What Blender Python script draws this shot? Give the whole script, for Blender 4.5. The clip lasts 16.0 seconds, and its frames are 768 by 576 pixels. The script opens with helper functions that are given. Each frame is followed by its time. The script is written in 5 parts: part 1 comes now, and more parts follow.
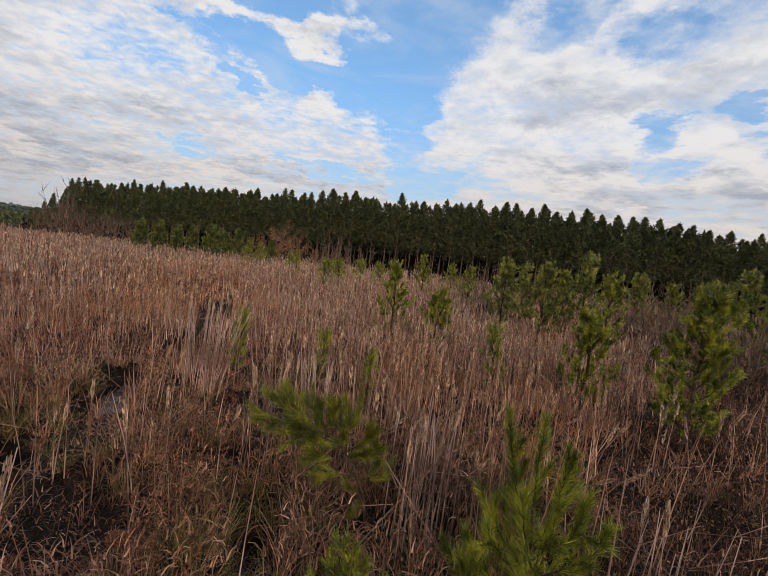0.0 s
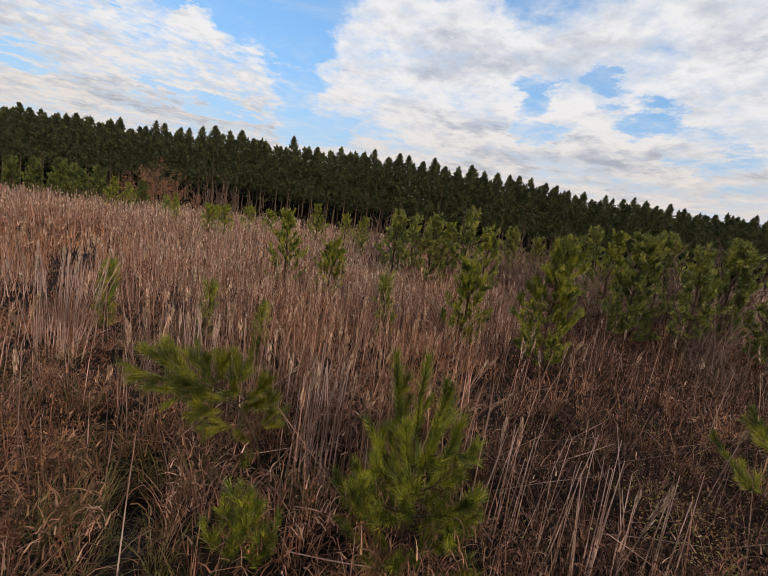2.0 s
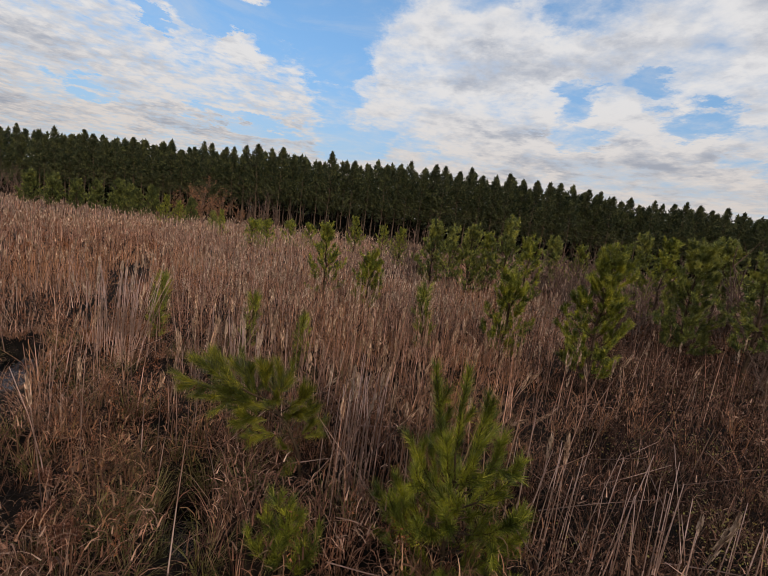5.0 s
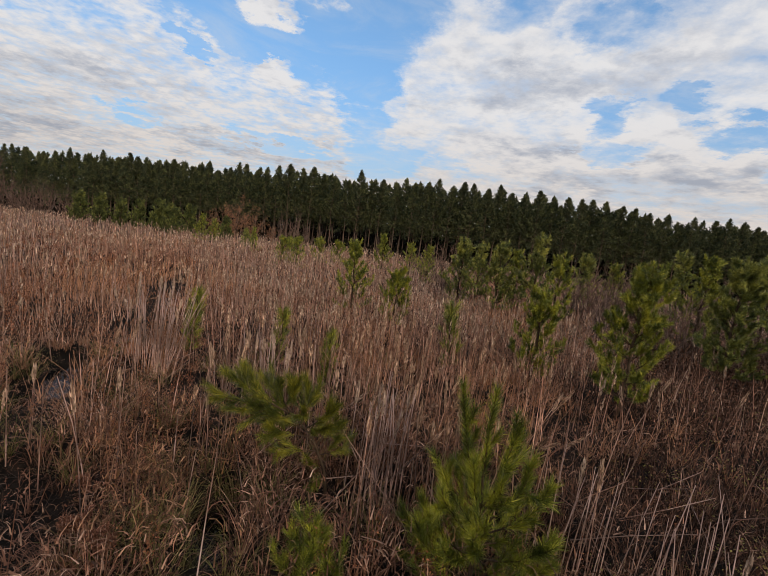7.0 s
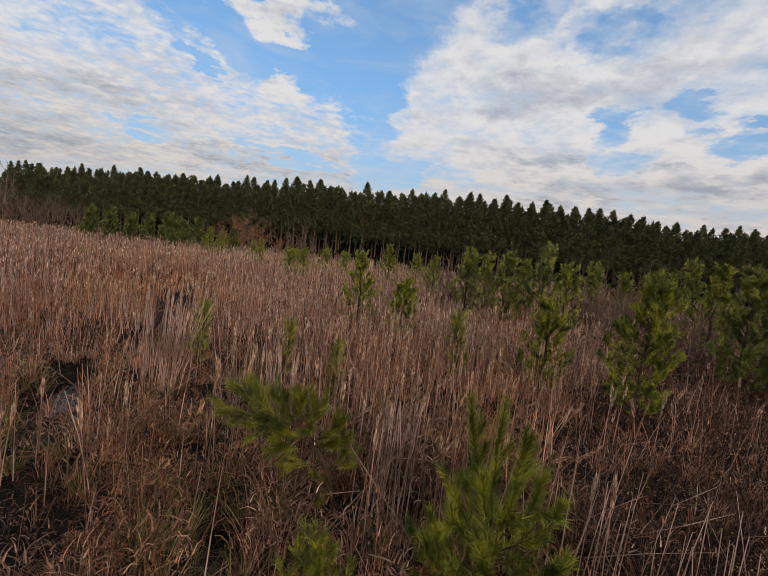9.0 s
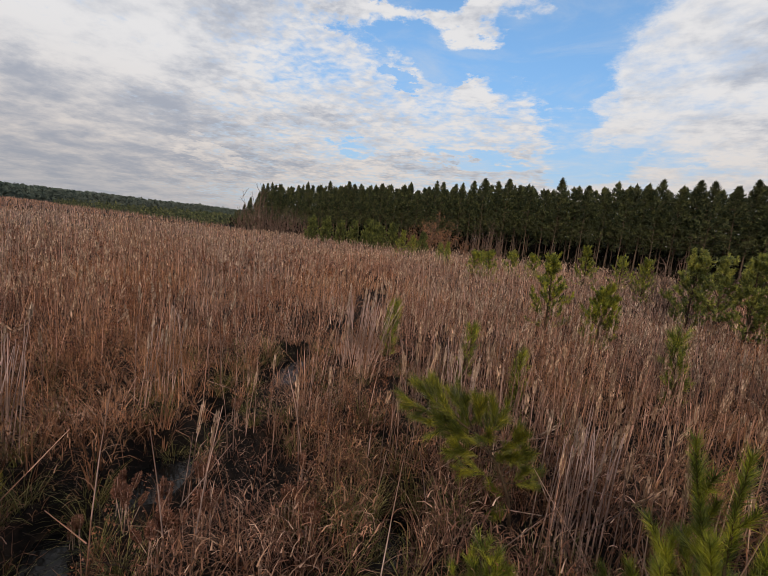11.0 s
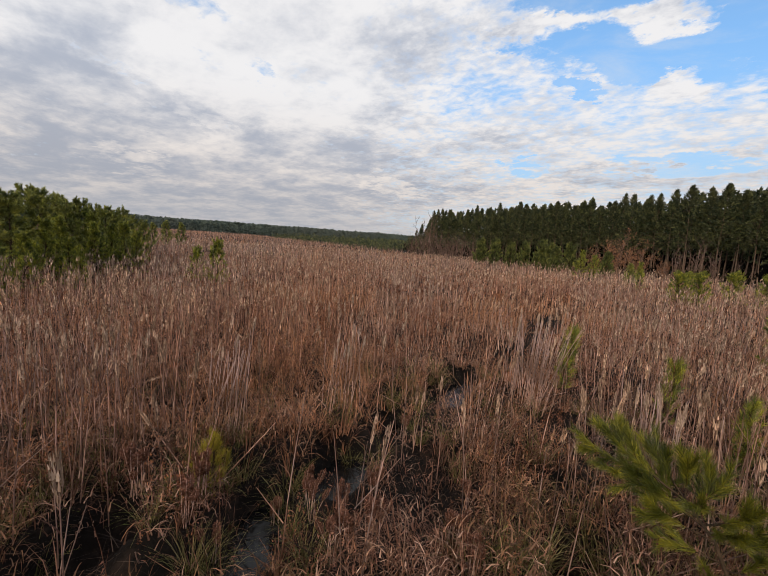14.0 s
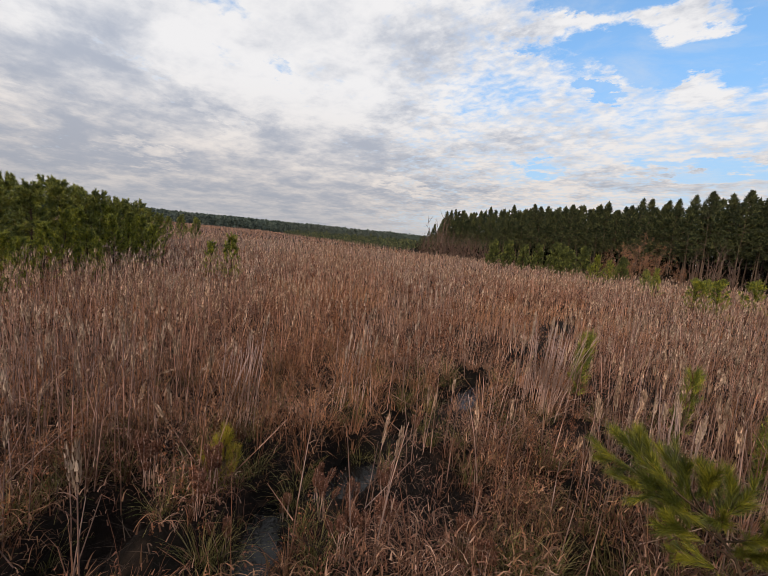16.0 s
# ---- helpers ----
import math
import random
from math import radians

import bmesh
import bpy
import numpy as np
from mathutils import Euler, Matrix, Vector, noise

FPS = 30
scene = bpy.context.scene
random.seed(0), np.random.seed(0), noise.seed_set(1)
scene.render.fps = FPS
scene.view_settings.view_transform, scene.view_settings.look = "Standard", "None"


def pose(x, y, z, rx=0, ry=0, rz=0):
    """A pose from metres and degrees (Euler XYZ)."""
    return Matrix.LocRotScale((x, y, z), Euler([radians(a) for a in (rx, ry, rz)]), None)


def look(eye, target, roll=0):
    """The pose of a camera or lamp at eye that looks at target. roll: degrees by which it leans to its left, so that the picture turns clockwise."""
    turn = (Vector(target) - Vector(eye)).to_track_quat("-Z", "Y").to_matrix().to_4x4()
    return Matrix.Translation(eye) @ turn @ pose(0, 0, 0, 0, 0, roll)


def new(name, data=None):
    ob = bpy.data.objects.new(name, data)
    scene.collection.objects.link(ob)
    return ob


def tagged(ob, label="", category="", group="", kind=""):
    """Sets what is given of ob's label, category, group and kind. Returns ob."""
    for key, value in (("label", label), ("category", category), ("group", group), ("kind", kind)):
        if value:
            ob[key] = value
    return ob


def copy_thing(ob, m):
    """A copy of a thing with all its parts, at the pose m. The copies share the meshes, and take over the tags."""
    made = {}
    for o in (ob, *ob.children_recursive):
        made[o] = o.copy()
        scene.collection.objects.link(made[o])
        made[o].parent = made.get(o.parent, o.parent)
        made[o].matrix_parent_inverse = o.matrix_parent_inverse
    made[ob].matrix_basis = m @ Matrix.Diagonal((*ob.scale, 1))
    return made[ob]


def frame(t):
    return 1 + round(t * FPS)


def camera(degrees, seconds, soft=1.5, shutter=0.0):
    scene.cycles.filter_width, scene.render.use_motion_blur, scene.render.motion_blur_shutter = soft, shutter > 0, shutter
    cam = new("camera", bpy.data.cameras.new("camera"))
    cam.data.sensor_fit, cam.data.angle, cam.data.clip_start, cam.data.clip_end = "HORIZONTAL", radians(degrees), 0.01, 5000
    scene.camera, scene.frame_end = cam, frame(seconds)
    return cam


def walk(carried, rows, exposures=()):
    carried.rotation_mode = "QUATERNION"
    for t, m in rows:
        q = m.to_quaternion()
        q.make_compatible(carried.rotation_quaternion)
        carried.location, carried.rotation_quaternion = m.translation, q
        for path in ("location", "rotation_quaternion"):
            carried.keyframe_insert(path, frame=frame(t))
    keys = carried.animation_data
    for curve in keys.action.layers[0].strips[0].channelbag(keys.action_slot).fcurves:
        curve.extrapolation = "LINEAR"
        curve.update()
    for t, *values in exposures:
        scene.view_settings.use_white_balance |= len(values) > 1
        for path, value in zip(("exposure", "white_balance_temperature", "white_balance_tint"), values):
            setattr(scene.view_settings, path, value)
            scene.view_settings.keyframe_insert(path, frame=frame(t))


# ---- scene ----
cam = camera(87.02, 16.0, soft=0.4)
PATH = [
    (0.0, pose(-0.000, 0.000, 2.799, 85.78, -6.61, 0.02)),
    (0.5, pose(0.018, -0.005, 2.789, 83.67, -6.89, -3.73)),
    (1.0, pose(0.024, -0.004, 2.793, 81.77, -7.15, -10.38)),
    (1.5, pose(0.024, -0.005, 2.791, 81.07, -7.80, -13.84)),
    (2.0, pose(0.022, -0.006, 2.788, 80.71, -8.14, -14.86)),
    (2.5, pose(0.024, -0.003, 2.790, 80.16, -8.19, -15.46)),
    (3.0, pose(0.026, -0.007, 2.787, 79.89, -8.30, -15.81)),
    (3.5, pose(0.027, -0.006, 2.786, 79.71, -8.33, -16.15)),
    (4.0, pose(0.026, -0.003, 2.787, 79.58, -8.25, -15.79)),
    (4.5, pose(0.019, -0.002, 2.789, 80.12, -7.81, -13.61)),
    (5.0, pose(0.004, -0.010, 2.791, 81.56, -7.09, -9.65)),
    (5.2, pose(-0.003, -0.011, 2.791, 82.14, -6.96, -8.34)),
    (7.3, pose(-0.003, -0.047, 2.808, 83.84, -7.04, -5.64)),
    (7.5, pose(0.005, -0.031, 2.813, 84.23, -6.71, -5.82)),
    (8.0, pose(0.004, -0.034, 2.813, 85.16, -6.51, -5.66)),
    (8.2, pose(0.002, -0.037, 2.813, 85.24, -6.50, -5.40)),
    (9.3, pose(0.005, -0.021, 2.815, 84.48, -6.76, -4.57)),
    (10.3, pose(0.011, 0.018, 2.819, 82.72, -7.35, 2.88)),
    (10.5, pose(0.002, 0.012, 2.817, 82.50, -7.21, 7.18)),
    (11.0, pose(-0.004, 0.019, 2.826, 82.28, -5.92, 21.04)),
    (11.5, pose(0.004, 0.007, 2.833, 83.06, -4.79, 33.24)),
    (12.0, pose(0.004, 0.012, 2.833, 83.85, -4.32, 39.37)),
    (12.5, pose(0.008, 0.009, 2.833, 83.13, -4.25, 41.77)),
    (13.0, pose(0.020, 0.018, 2.833, 82.90, -3.74, 43.42)),
    (13.5, pose(0.019, 0.014, 2.836, 82.82, -3.37, 44.52)),
    (14.0, pose(-0.006, 0.005, 2.833, 83.46, -4.05, 44.47)),
    (14.5, pose(-0.028, -0.010, 2.835, 84.26, -4.96, 44.39)),
    (15.0, pose(-0.042, -0.013, 2.833, 84.71, -5.20, 45.14)),
    (15.5, pose(-0.053, -0.013, 2.827, 84.46, -5.35, 45.35)),
    (16.0, pose(-0.066, -0.012, 2.828, 83.20, -5.50, 46.13)),
]
walk(cam, PATH, [(0.0, -0.10), (1.0, 0.0), (3.5, -0.03), (4.5, -0.10), (5.2, -0.23), (7.3, -0.17), (8.2, -0.30), (10.3, -0.12), (11.0, -0.17), (11.5, -0.21), (12.5, -0.08), (13.0, 0.0), (16.0, 0.0)])

# ---- world and light ----
world = bpy.data.worlds.new("world")
scene.world = world
world.use_nodes = True


class Nodes:
    """Short hand for building node trees."""

    def __init__(self, tree):
        self.t = tree
        tree.nodes.clear()

    def add(self, kind, **props):
        n = self.t.nodes.new(kind)
        for k, v in props.items():
            setattr(n, k, v)
        return n

    def put(self, sock, value):
        if isinstance(value, bpy.types.NodeSocket):
            self.t.links.new(value, sock)
        elif value is not None:
            sock.default_value = value

    def math(self, op, a, b=None, c=None, clamp=False):
        n = self.add("ShaderNodeMath", operation=op, use_clamp=clamp)
        for i, v in enumerate((a, b, c)):
            self.put(n.inputs[i], v)
        return n.outputs[0]

    def ramp(self, fac, stops, mode="LINEAR"):
        n = self.add("ShaderNodeValToRGB")
        n.color_ramp.interpolation = mode
        e = n.color_ramp.elements
        while len(e) < len(stops):
            e.new(0.5)
        for el, (p, c) in zip(e, stops):
            el.position, el.color = p, (*c, 1) if len(c) == 3 else c
        self.put(n.inputs[0], fac)
        return n.outputs[0]

    def mix(self, fac, a, b, blend="MIX"):
        n = self.add("ShaderNodeMix", data_type="RGBA", blend_type=blend)
        self.put(n.inputs[0], fac)
        for s, v in ((n.inputs[6], a), (n.inputs[7], b)):
            self.put(s, (*v, 1) if isinstance(v, tuple) and len(v) == 3 else v)
        return n.outputs[2]

    def noise(self, vec, scale, detail=4.0, rough=0.55, lac=2.0, dist=0.0):
        n = self.add("ShaderNodeTexNoise")
        self.put(n.inputs["Vector"], vec)
        for k, v in (("Scale", scale), ("Detail", detail), ("Roughness", rough), ("Lacunarity", lac), ("Distortion", dist)):
            n.inputs[k].default_value = v
        return n.outputs["Fac"]

    def span(self, v, a, b, c=0.0, d=1.0, smooth=True):
        n = self.add("ShaderNodeMapRange", interpolation_type="SMOOTHSTEP" if smooth else "LINEAR")
        for i, x in enumerate((v, a, b, c, d)):
            self.put(n.inputs[i], x)
        return n.outputs[0]

    def combine(self, x, y, z=0.0):
        n = self.add("ShaderNodeCombineXYZ")
        for i, v in enumerate((x, y, z)):
            self.put(n.inputs[i], v)
        return n.outputs[0]


def build_sky():
    k = Nodes(world.node_tree)
    co = k.add("ShaderNodeTexCoord").outputs["Generated"]
    sp = k.add("ShaderNodeSeparateXYZ")
    k.put(sp.inputs[0], co)
    x, y, z = sp.outputs
    den = k.math("ADD", k.math("MAXIMUM", z, 0.0), 0.13)
    u, v = k.math("DIVIDE", x, den), k.math("DIVIDE", y, den)
    az = k.math("MULTIPLY", k.math("ARCTAN2", k.math("MULTIPLY", x, -1.0), y), 57.2958)
    el = k.math("MULTIPLY", k.math("ARCSINE", z), 57.2958)
    times = lambda a, b: k.math("MULTIPLY", a, b)
    plus = lambda a, b: k.math("ADD", a, b)
    less = lambda a, b: k.math("SUBTRACT", a, b)

    def field(scale, detail, rough, seed, sx=1.0, sy=1.0, dist=0.0, g=1.0):
        return k.noise(k.combine(times(u, sx * g), times(v, sy * g), seed), scale, detail, rough, 2.1, dist)

    # ragged outlines of the openings and masses
    azw = plus(az, times(less(field(3.2, 7, 0.62, 1.0), 0.5), 15.0))
    elw = plus(el, times(less(field(3.6, 7, 0.62, 3.0), 0.5), 9.0))

    def spot(a0, e0, ra, re, turn=0.0, depth=1.0, soft=(0.2, 1.9)):
        c, s = math.cos(radians(turn)), math.sin(radians(turn))
        da, de = less(azw, a0), less(elw, e0)
        p = k.math("DIVIDE", plus(times(da, c), times(de, s)), ra)
        q = k.math("DIVIDE", less(times(de, c), times(da, s)), re)
        return times(k.span(plus(times(p, p), times(q, q)), soft[0], soft[1], 1.0, 0.0), depth)

    def most(first, *more):
        for m in more:
            first = k.math("MAXIMUM", first, m)
        return first

    # clear openings: heading to the left, height, half widths, tilt, depth
    clear = most(spot(2.5, 25.5, 8.5, 6.5), spot(-2.0, 33.0, 9.0, 6.5), spot(14.0, 22.8, 11.0, 2.4, 8), spot(20.0, 30.5, 9.0, 3.0, 5), spot(-1.0, 19.5, 4.5, 3.0, 0, 0.9),
                 spot(21.5, 19.6, 3.2, 0.9, 10, 0.8), spot(26.5, 10.9, 2.6, 0.7, 0, 0.6), spot(9.0, 10.9, 6.0, 0.9, 3, 0.65), spot(-3.5, 11.0, 5.0, 2.6, 0, 0.6), spot(-1.5, 15.0, 3.0, 2.5, 0, 0.5),
                 spot(-31.5, 17.6, 2.8, 2.0, -30, 0.64), spot(-45.5, 15.2, 3.8, 1.5, 10, 0.64), spot(-40.0, 19.0, 3.0, 1.0, 10, 0.45), spot(-33.0, 14.0, 5.0, 1.0, 5, 0.5), spot(-20.0, 30.0, 7.0, 2.2, -15, 0.45),
                 spot(-30.0, 27.0, 7.0, 2.0, 10, 0.4), spot(-53.0, 11.0, 4.0, 1.2, 0, 0.5), spot(-13.0, 12.0, 3.5, 1.0, 0, 0.4), spot(30.0, 25.0, 4.5, 1.0, 15, 0.55), spot(62.0, 20.0, 4.0, 0.8, 20, 0.45), spot(70.0, 25.5, 5.0, 1.5, 10, 0.5),
                 spot(78.0, 17.0, 4.0, 0.9, 15, 0.35))
    heap = most(spot(11.5, 26.3, 6.0, 1.9, -3), spot(27.0, 26.0, 5.5, 1.6, 0), spot(8.5, 18.9, 4.0, 1.0, -5, 0.6), spot(-33.3, 18.3, 1.3, 0.9, 0, 0.7))
    sheet = k.span(az, -6.0, 3.0)                    # fine rippled sheet on this side, heaped cloud on the other
    dull = k.span(az, 33.0, 60.0)                    # thick grey cover over the open marsh

    def layer(g):
        ripple = plus(times(field(15.0, 3, 0.55, 0.0, 1.0, 1.15, 0.25, g), 0.52), times(field(5.0, 6, 0.6, 5.0, 1.0, 1.0, 0.1, g), 0.48))
        puff = plus(times(field(3.4, 8, 0.60, 9.0, 1.0, 0.9, 0.1, g), 0.62), times(field(9.0, 6, 0.6, 13.0, 1.0, 1.0, 0.1, g), 0.38))
        return plus(times(ripple, sheet), times(puff, less(1.0, sheet)))

    body = layer(1.0)
    relief = less(layer(1.055), body)                # thinner above than here: a lit brow
    mass = field(1.4, 5, 0.55, 7.0, 0.8, 1.0, 0.2)
    dens = plus(plus(times(less(body, 0.5), 1.9), times(less(mass, 0.5), 0.9)), 0.62)
    dens = plus(less(dens, times(clear, 0.80)), times(times(heap, k.span(field(6.0, 6, 0.6, 43.0), 0.34, 0.62, 0.25, 1.0)), 0.72))
    dens = plus(dens, times(dull, 0.40))
    dens = less(dens, times(k.span(el, 23.0, 30.0), times(k.span(az, -4.0, -14.0), 0.16)))
    cover = k.span(dens, plus(times(sheet, 0.08), 0.04), plus(times(sheet, 0.06), 0.74))
    # thick parts and undersides grey, brows and thin parts bright
    wide = lambda *at: spot(*at, soft=(0.0, 2.8))
    bases = most(wide(49.0, 11.0, 9.0, 2.6, 5, 0.95), wide(77.0, 13.5, 15.0, 2.6, 8, 0.95), wide(84.0, 8.0, 16.0, 3.0, 0, 0.85), wide(60.0, 6.5, 20.0, 2.6, 0, 0.75), wide(12.0, 9.0, 11.0, 1.2, 2, 0.95), wide(42.0, 8.5, 12.0, 2.6, 0, 0.85), wide(31.0, 13.5, 8.0, 1.5, 8, 0.55),
                 wide(-23.0, 21.0, 6.5, 2.2, -8, 0.95), wide(-38.0, 21.5, 8.0, 2.4, 0, 0.75), wide(-35.0, 10.5, 10.0, 1.7, 0, 0.9), wide(-50.0, 9.5, 8.0, 2.0, 0, 0.7), wide(-8.5, 19.3, 4.0, 0.9, -5, 0.5),
                 wide(40.0, 25.0, 9.0, 3.0, 0, 0.6), wide(28.5, 25.5, 5.0, 1.0, 0, 0.5), wide(36.0, 14.5, 9.0, 1.6, 8, 0.45), wide(88.0, 22.0, 8.0, 3.5, 0, 0.7), wide(-22.0, 13.0, 7.0, 1.0, 0, 0.45))
    glow = most(spot(68.5, 12.8, 4.0, 1.3, 15), spot(44.0, 7.6, 5.0, 0.8, 5), spot(76.0, 7.2, 3.5, 0.9), spot(56.0, 20.0, 16.0, 4.5, 10, 0.3), spot(-45.0, 18.5, 4.0, 1.2, 0, 0.7), spot(-29.0, 17.5, 3.5, 1.2, 0, 0.7))
    big = less(field(1.7, 5, 0.5, 11.0, 1.0, 1.25, 0.3), 0.5)
    mid = less(0.5, field(2.9, 6, 0.58, 37.0, 1.0, 1.3, 0.3))
    fine = less(0.52, field(6.5, 7, 0.62, 31.0, 1.0, 1.1, 0.15))
    gray = plus(times(big, plus(times(dull, 1.1), 1.0)), plus(times(bases, 0.64), plus(times(dull, 0.10), 0.12)))
    gray = plus(gray, plus(times(mid, plus(times(dull, 0.55), 1.5)), times(fine, plus(times(dull, -0.7), 1.6))))
    gray = plus(gray, times(relief, less(plus(times(sheet, -1.0), 2.4), times(dull, 0.9))))
    gray = less(plus(gray, times(less(0.5, body), less(plus(times(sheet, 0.7), 0.3), times(dull, 0.85)))), times(glow, 0.5))
    gray = plus(gray, times(dull, k.span(el, 4.0, 15.0, 0.34, 0.0)))
    gray = k.span(times(gray, k.span(dens, 0.30, 0.85, 0.25, 1.0)), -0.12, plus(times(dull, 0.40), 1.05))
    high = k.span(el, 4.0, 20.0)
    cloud = k.mix(gray, k.mix(high, (0.78, 0.71, 0.66), (0.88, 0.87, 0.88)), k.mix(high, (0.40, 0.42, 0.48), (0.46, 0.50, 0.59)))
    sky = k.add("ShaderNodeTexSky", sky_type="NISHITA")
    sky.sun_disc, sky.sun_elevation, sky.sun_rotation = False, SUN_EL, SUN_AZ
    sky.altitude, sky.air_density, sky.dust_density, sky.ozone_density = 50, 1.0, 0.4, 2.5
    blue_sky = k.mix(1.0, sky.outputs[0], SKY, "MULTIPLY")
    blue_sky = k.mix(k.span(el, 3.0, 27.0, 0.92, 0.35), blue_sky, k.mix(k.span(el, 6.0, 24.0), (0.40, 0.56, 0.74), (0.17, 0.42, 0.80)))
    # thin veil over the blue
    veil = k.span(field(2.6, 6, 0.6, 21.0, 1.0, 1.3, 0.4), 0.42, 0.75, 0.05, 0.50)
    blue_sky = k.mix(veil, blue_sky, (0.66, 0.72, 0.80))
    cloud = k.mix(k.span(el, 0.5, 8.0, 0.6, 0.0), cloud, k.mix(k.span(az, 20.0, 60.0), (0.58, 0.56, 0.57), (0.36, 0.38, 0.43)))
    col = k.mix(cover, blue_sky, cloud)
    bg = k.add("ShaderNodeBackground")
    k.put(bg.inputs[0], col)
    bg.inputs[1].default_value = 1.0
    out = k.add("ShaderNodeOutputWorld")
    k.put(out.inputs[0], bg.outputs[0])


SKY = (0.185, 0.215, 0.225)
SUN_EL, SUN_AZ = radians(20), radians(162)      # low behind the viewer's right shoulder, thinly veiled
build_sky()
sun = new("sun", bpy.data.lights.new("sun", "SUN"))
sun.data.energy, sun.data.angle, sun.data.color = 2.0, radians(12), (1.0, 0.85, 0.66)
sun.matrix_world = look(Vector((0, 0, 50)), Vector((0, 0, 50)) - Vector((math.sin(SUN_AZ) * math.cos(SUN_EL), math.cos(SUN_AZ) * math.cos(SUN_EL), math.sin(SUN_EL))))

# ---- materials ----


def material(name, make, rough=0.85, spec=0.2, bump=None, through_light=0.0):
    m = bpy.data.materials.new(name)
    m.use_nodes = True
    k = Nodes(m.node_tree)
    b = k.add("ShaderNodeBsdfPrincipled")
    b.inputs["Roughness"].default_value, b.inputs["Specular IOR Level"].default_value = rough, spec
    color = make(k)
    k.put(b.inputs["Base Color"], color)
    if bump:
        n = k.add("ShaderNodeBump")
        n.inputs["Strength"].default_value = bump[1]
        n.inputs["Distance"].default_value = bump[2]
        k.put(n.inputs["Height"], k.noise(k.add("ShaderNodeTexCoord").outputs["Object"], bump[0], 5))
        k.put(b.inputs["Normal"], n.outputs[0])
    surf = b.outputs[0]
    if through_light:
        tr, mx = k.add("ShaderNodeBsdfTranslucent"), k.add("ShaderNodeMixShader")
        k.put(tr.inputs[0], color)
        mx.inputs[0].default_value = through_light
        k.put(mx.inputs[1], surf), k.put(mx.inputs[2], tr.outputs[0])
        surf = mx.outputs[0]
    k.put(k.add("ShaderNodeOutputMaterial").inputs[0], surf)
    return m


def island(k):
    return k.add("ShaderNodeNewGeometry").outputs["Random Per Island"]


def place_noise(k, scale, detail=3):
    return k.noise(k.add("ShaderNodeTexCoord").outputs["Object"], scale, detail)


DRY = 0.58      # weathered, damp straw


def damp(stops, dry):
    return [(p, tuple(c * dry for c in col)) for p, col in stops]


def straw(stops, other, scale, dry=DRY, wear=1.0):
    """Each blade takes its colour from stops; in patches of the field from other."""
    def make(k):
        r = island(k)
        c = k.mix(k.span(place_noise(k, scale), 0.42, 0.6), k.ramp(r, damp(stops, dry)), k.ramp(r, damp(other, dry)))
        c = k.mix(1.0, c, k.ramp(place_noise(k, 1.9, 4), [(0.34, (0.62, 0.60, 0.58)), (0.52, (1.0, 1.0, 1.0)), (0.68, (1.35, 1.35, 1.35))]), "MULTIPLY")
        # old rotten and fresh bleached straw side by side
        age = k.math("POWER", k.math("FRACT", k.math("MULTIPLY", r, 37.7)), 1.6)
        return k.mix(wear, c, k.ramp(age, [(0, (0.42, 0.39, 0.37)), (0.55, (1.0, 1.0, 1.0)), (1, (1.6, 1.62, 1.65))]), "MULTIPLY")
    return make


def green(stops, tip, amount, scale=0.9, shoot=0.0):
    def make(k):
        r = island(k)
        c = k.mix(k.math("MULTIPLY", k.span(place_noise(k, scale, 2), 0.4, 0.65), amount), k.ramp(r, stops), tip)
        # older dark shoots and fresh light ones
        return k.mix(1.0, c, k.ramp(place_noise(k, shoot, 2), [(0.36, (0.45, 0.52, 0.60)), (0.50, (0.95, 0.95, 0.95)), (0.62, (1.55, 1.45, 1.2))]), "MULTIPLY") if shoot else c
    return make


def two(a, b, scale, detail=5, third=None):
    def make(k):
        c = k.mix(k.span(place_noise(k, scale, detail), 0.35, 0.65), a, b)
        if third:
            c = k.mix(k.span(place_noise(k, scale * 6.3, 4), 0.5, 0.72), c, third)
        return c
    return make


# wet soil, taken down to near black to paint the shade between tussocks
M_GROUND_SHADE = material("marsh_soil", two((0.006, 0.005, 0.004), (0.013, 0.009, 0.007), 0.9, 6, (0.026, 0.017, 0.012)), 0.95, 0.1, (14, 0.7, 0.05))
M_STEM = material("dry_stem", straw([(0, (0.3136, 0.187, 0.144)), (0.35, (0.4178, 0.2646, 0.2134)), (0.7, (0.4489, 0.2987, 0.2416)), (1, (0.2825, 0.1964, 0.1773))],
                                    [(0, (0.4178, 0.1964, 0.1281)), (0.5, (0.48, 0.2646, 0.1773)), (1, (0.3436, 0.1811, 0.1281))], 0.12, 0.93), 0.6, 0.35, None, 0.1)
M_PLUME = material("seed_plume", straw([(0, (0.451, 0.3131, 0.229)), (0.6, (0.549, 0.4202, 0.3222)), (1, (0.412, 0.2833, 0.2046))],
                                       [(0, (0.49, 0.3028, 0.195)), (1, (0.568, 0.4007, 0.283))], 0.2, 0.98), 0.9, 0.1, None, 0.25)
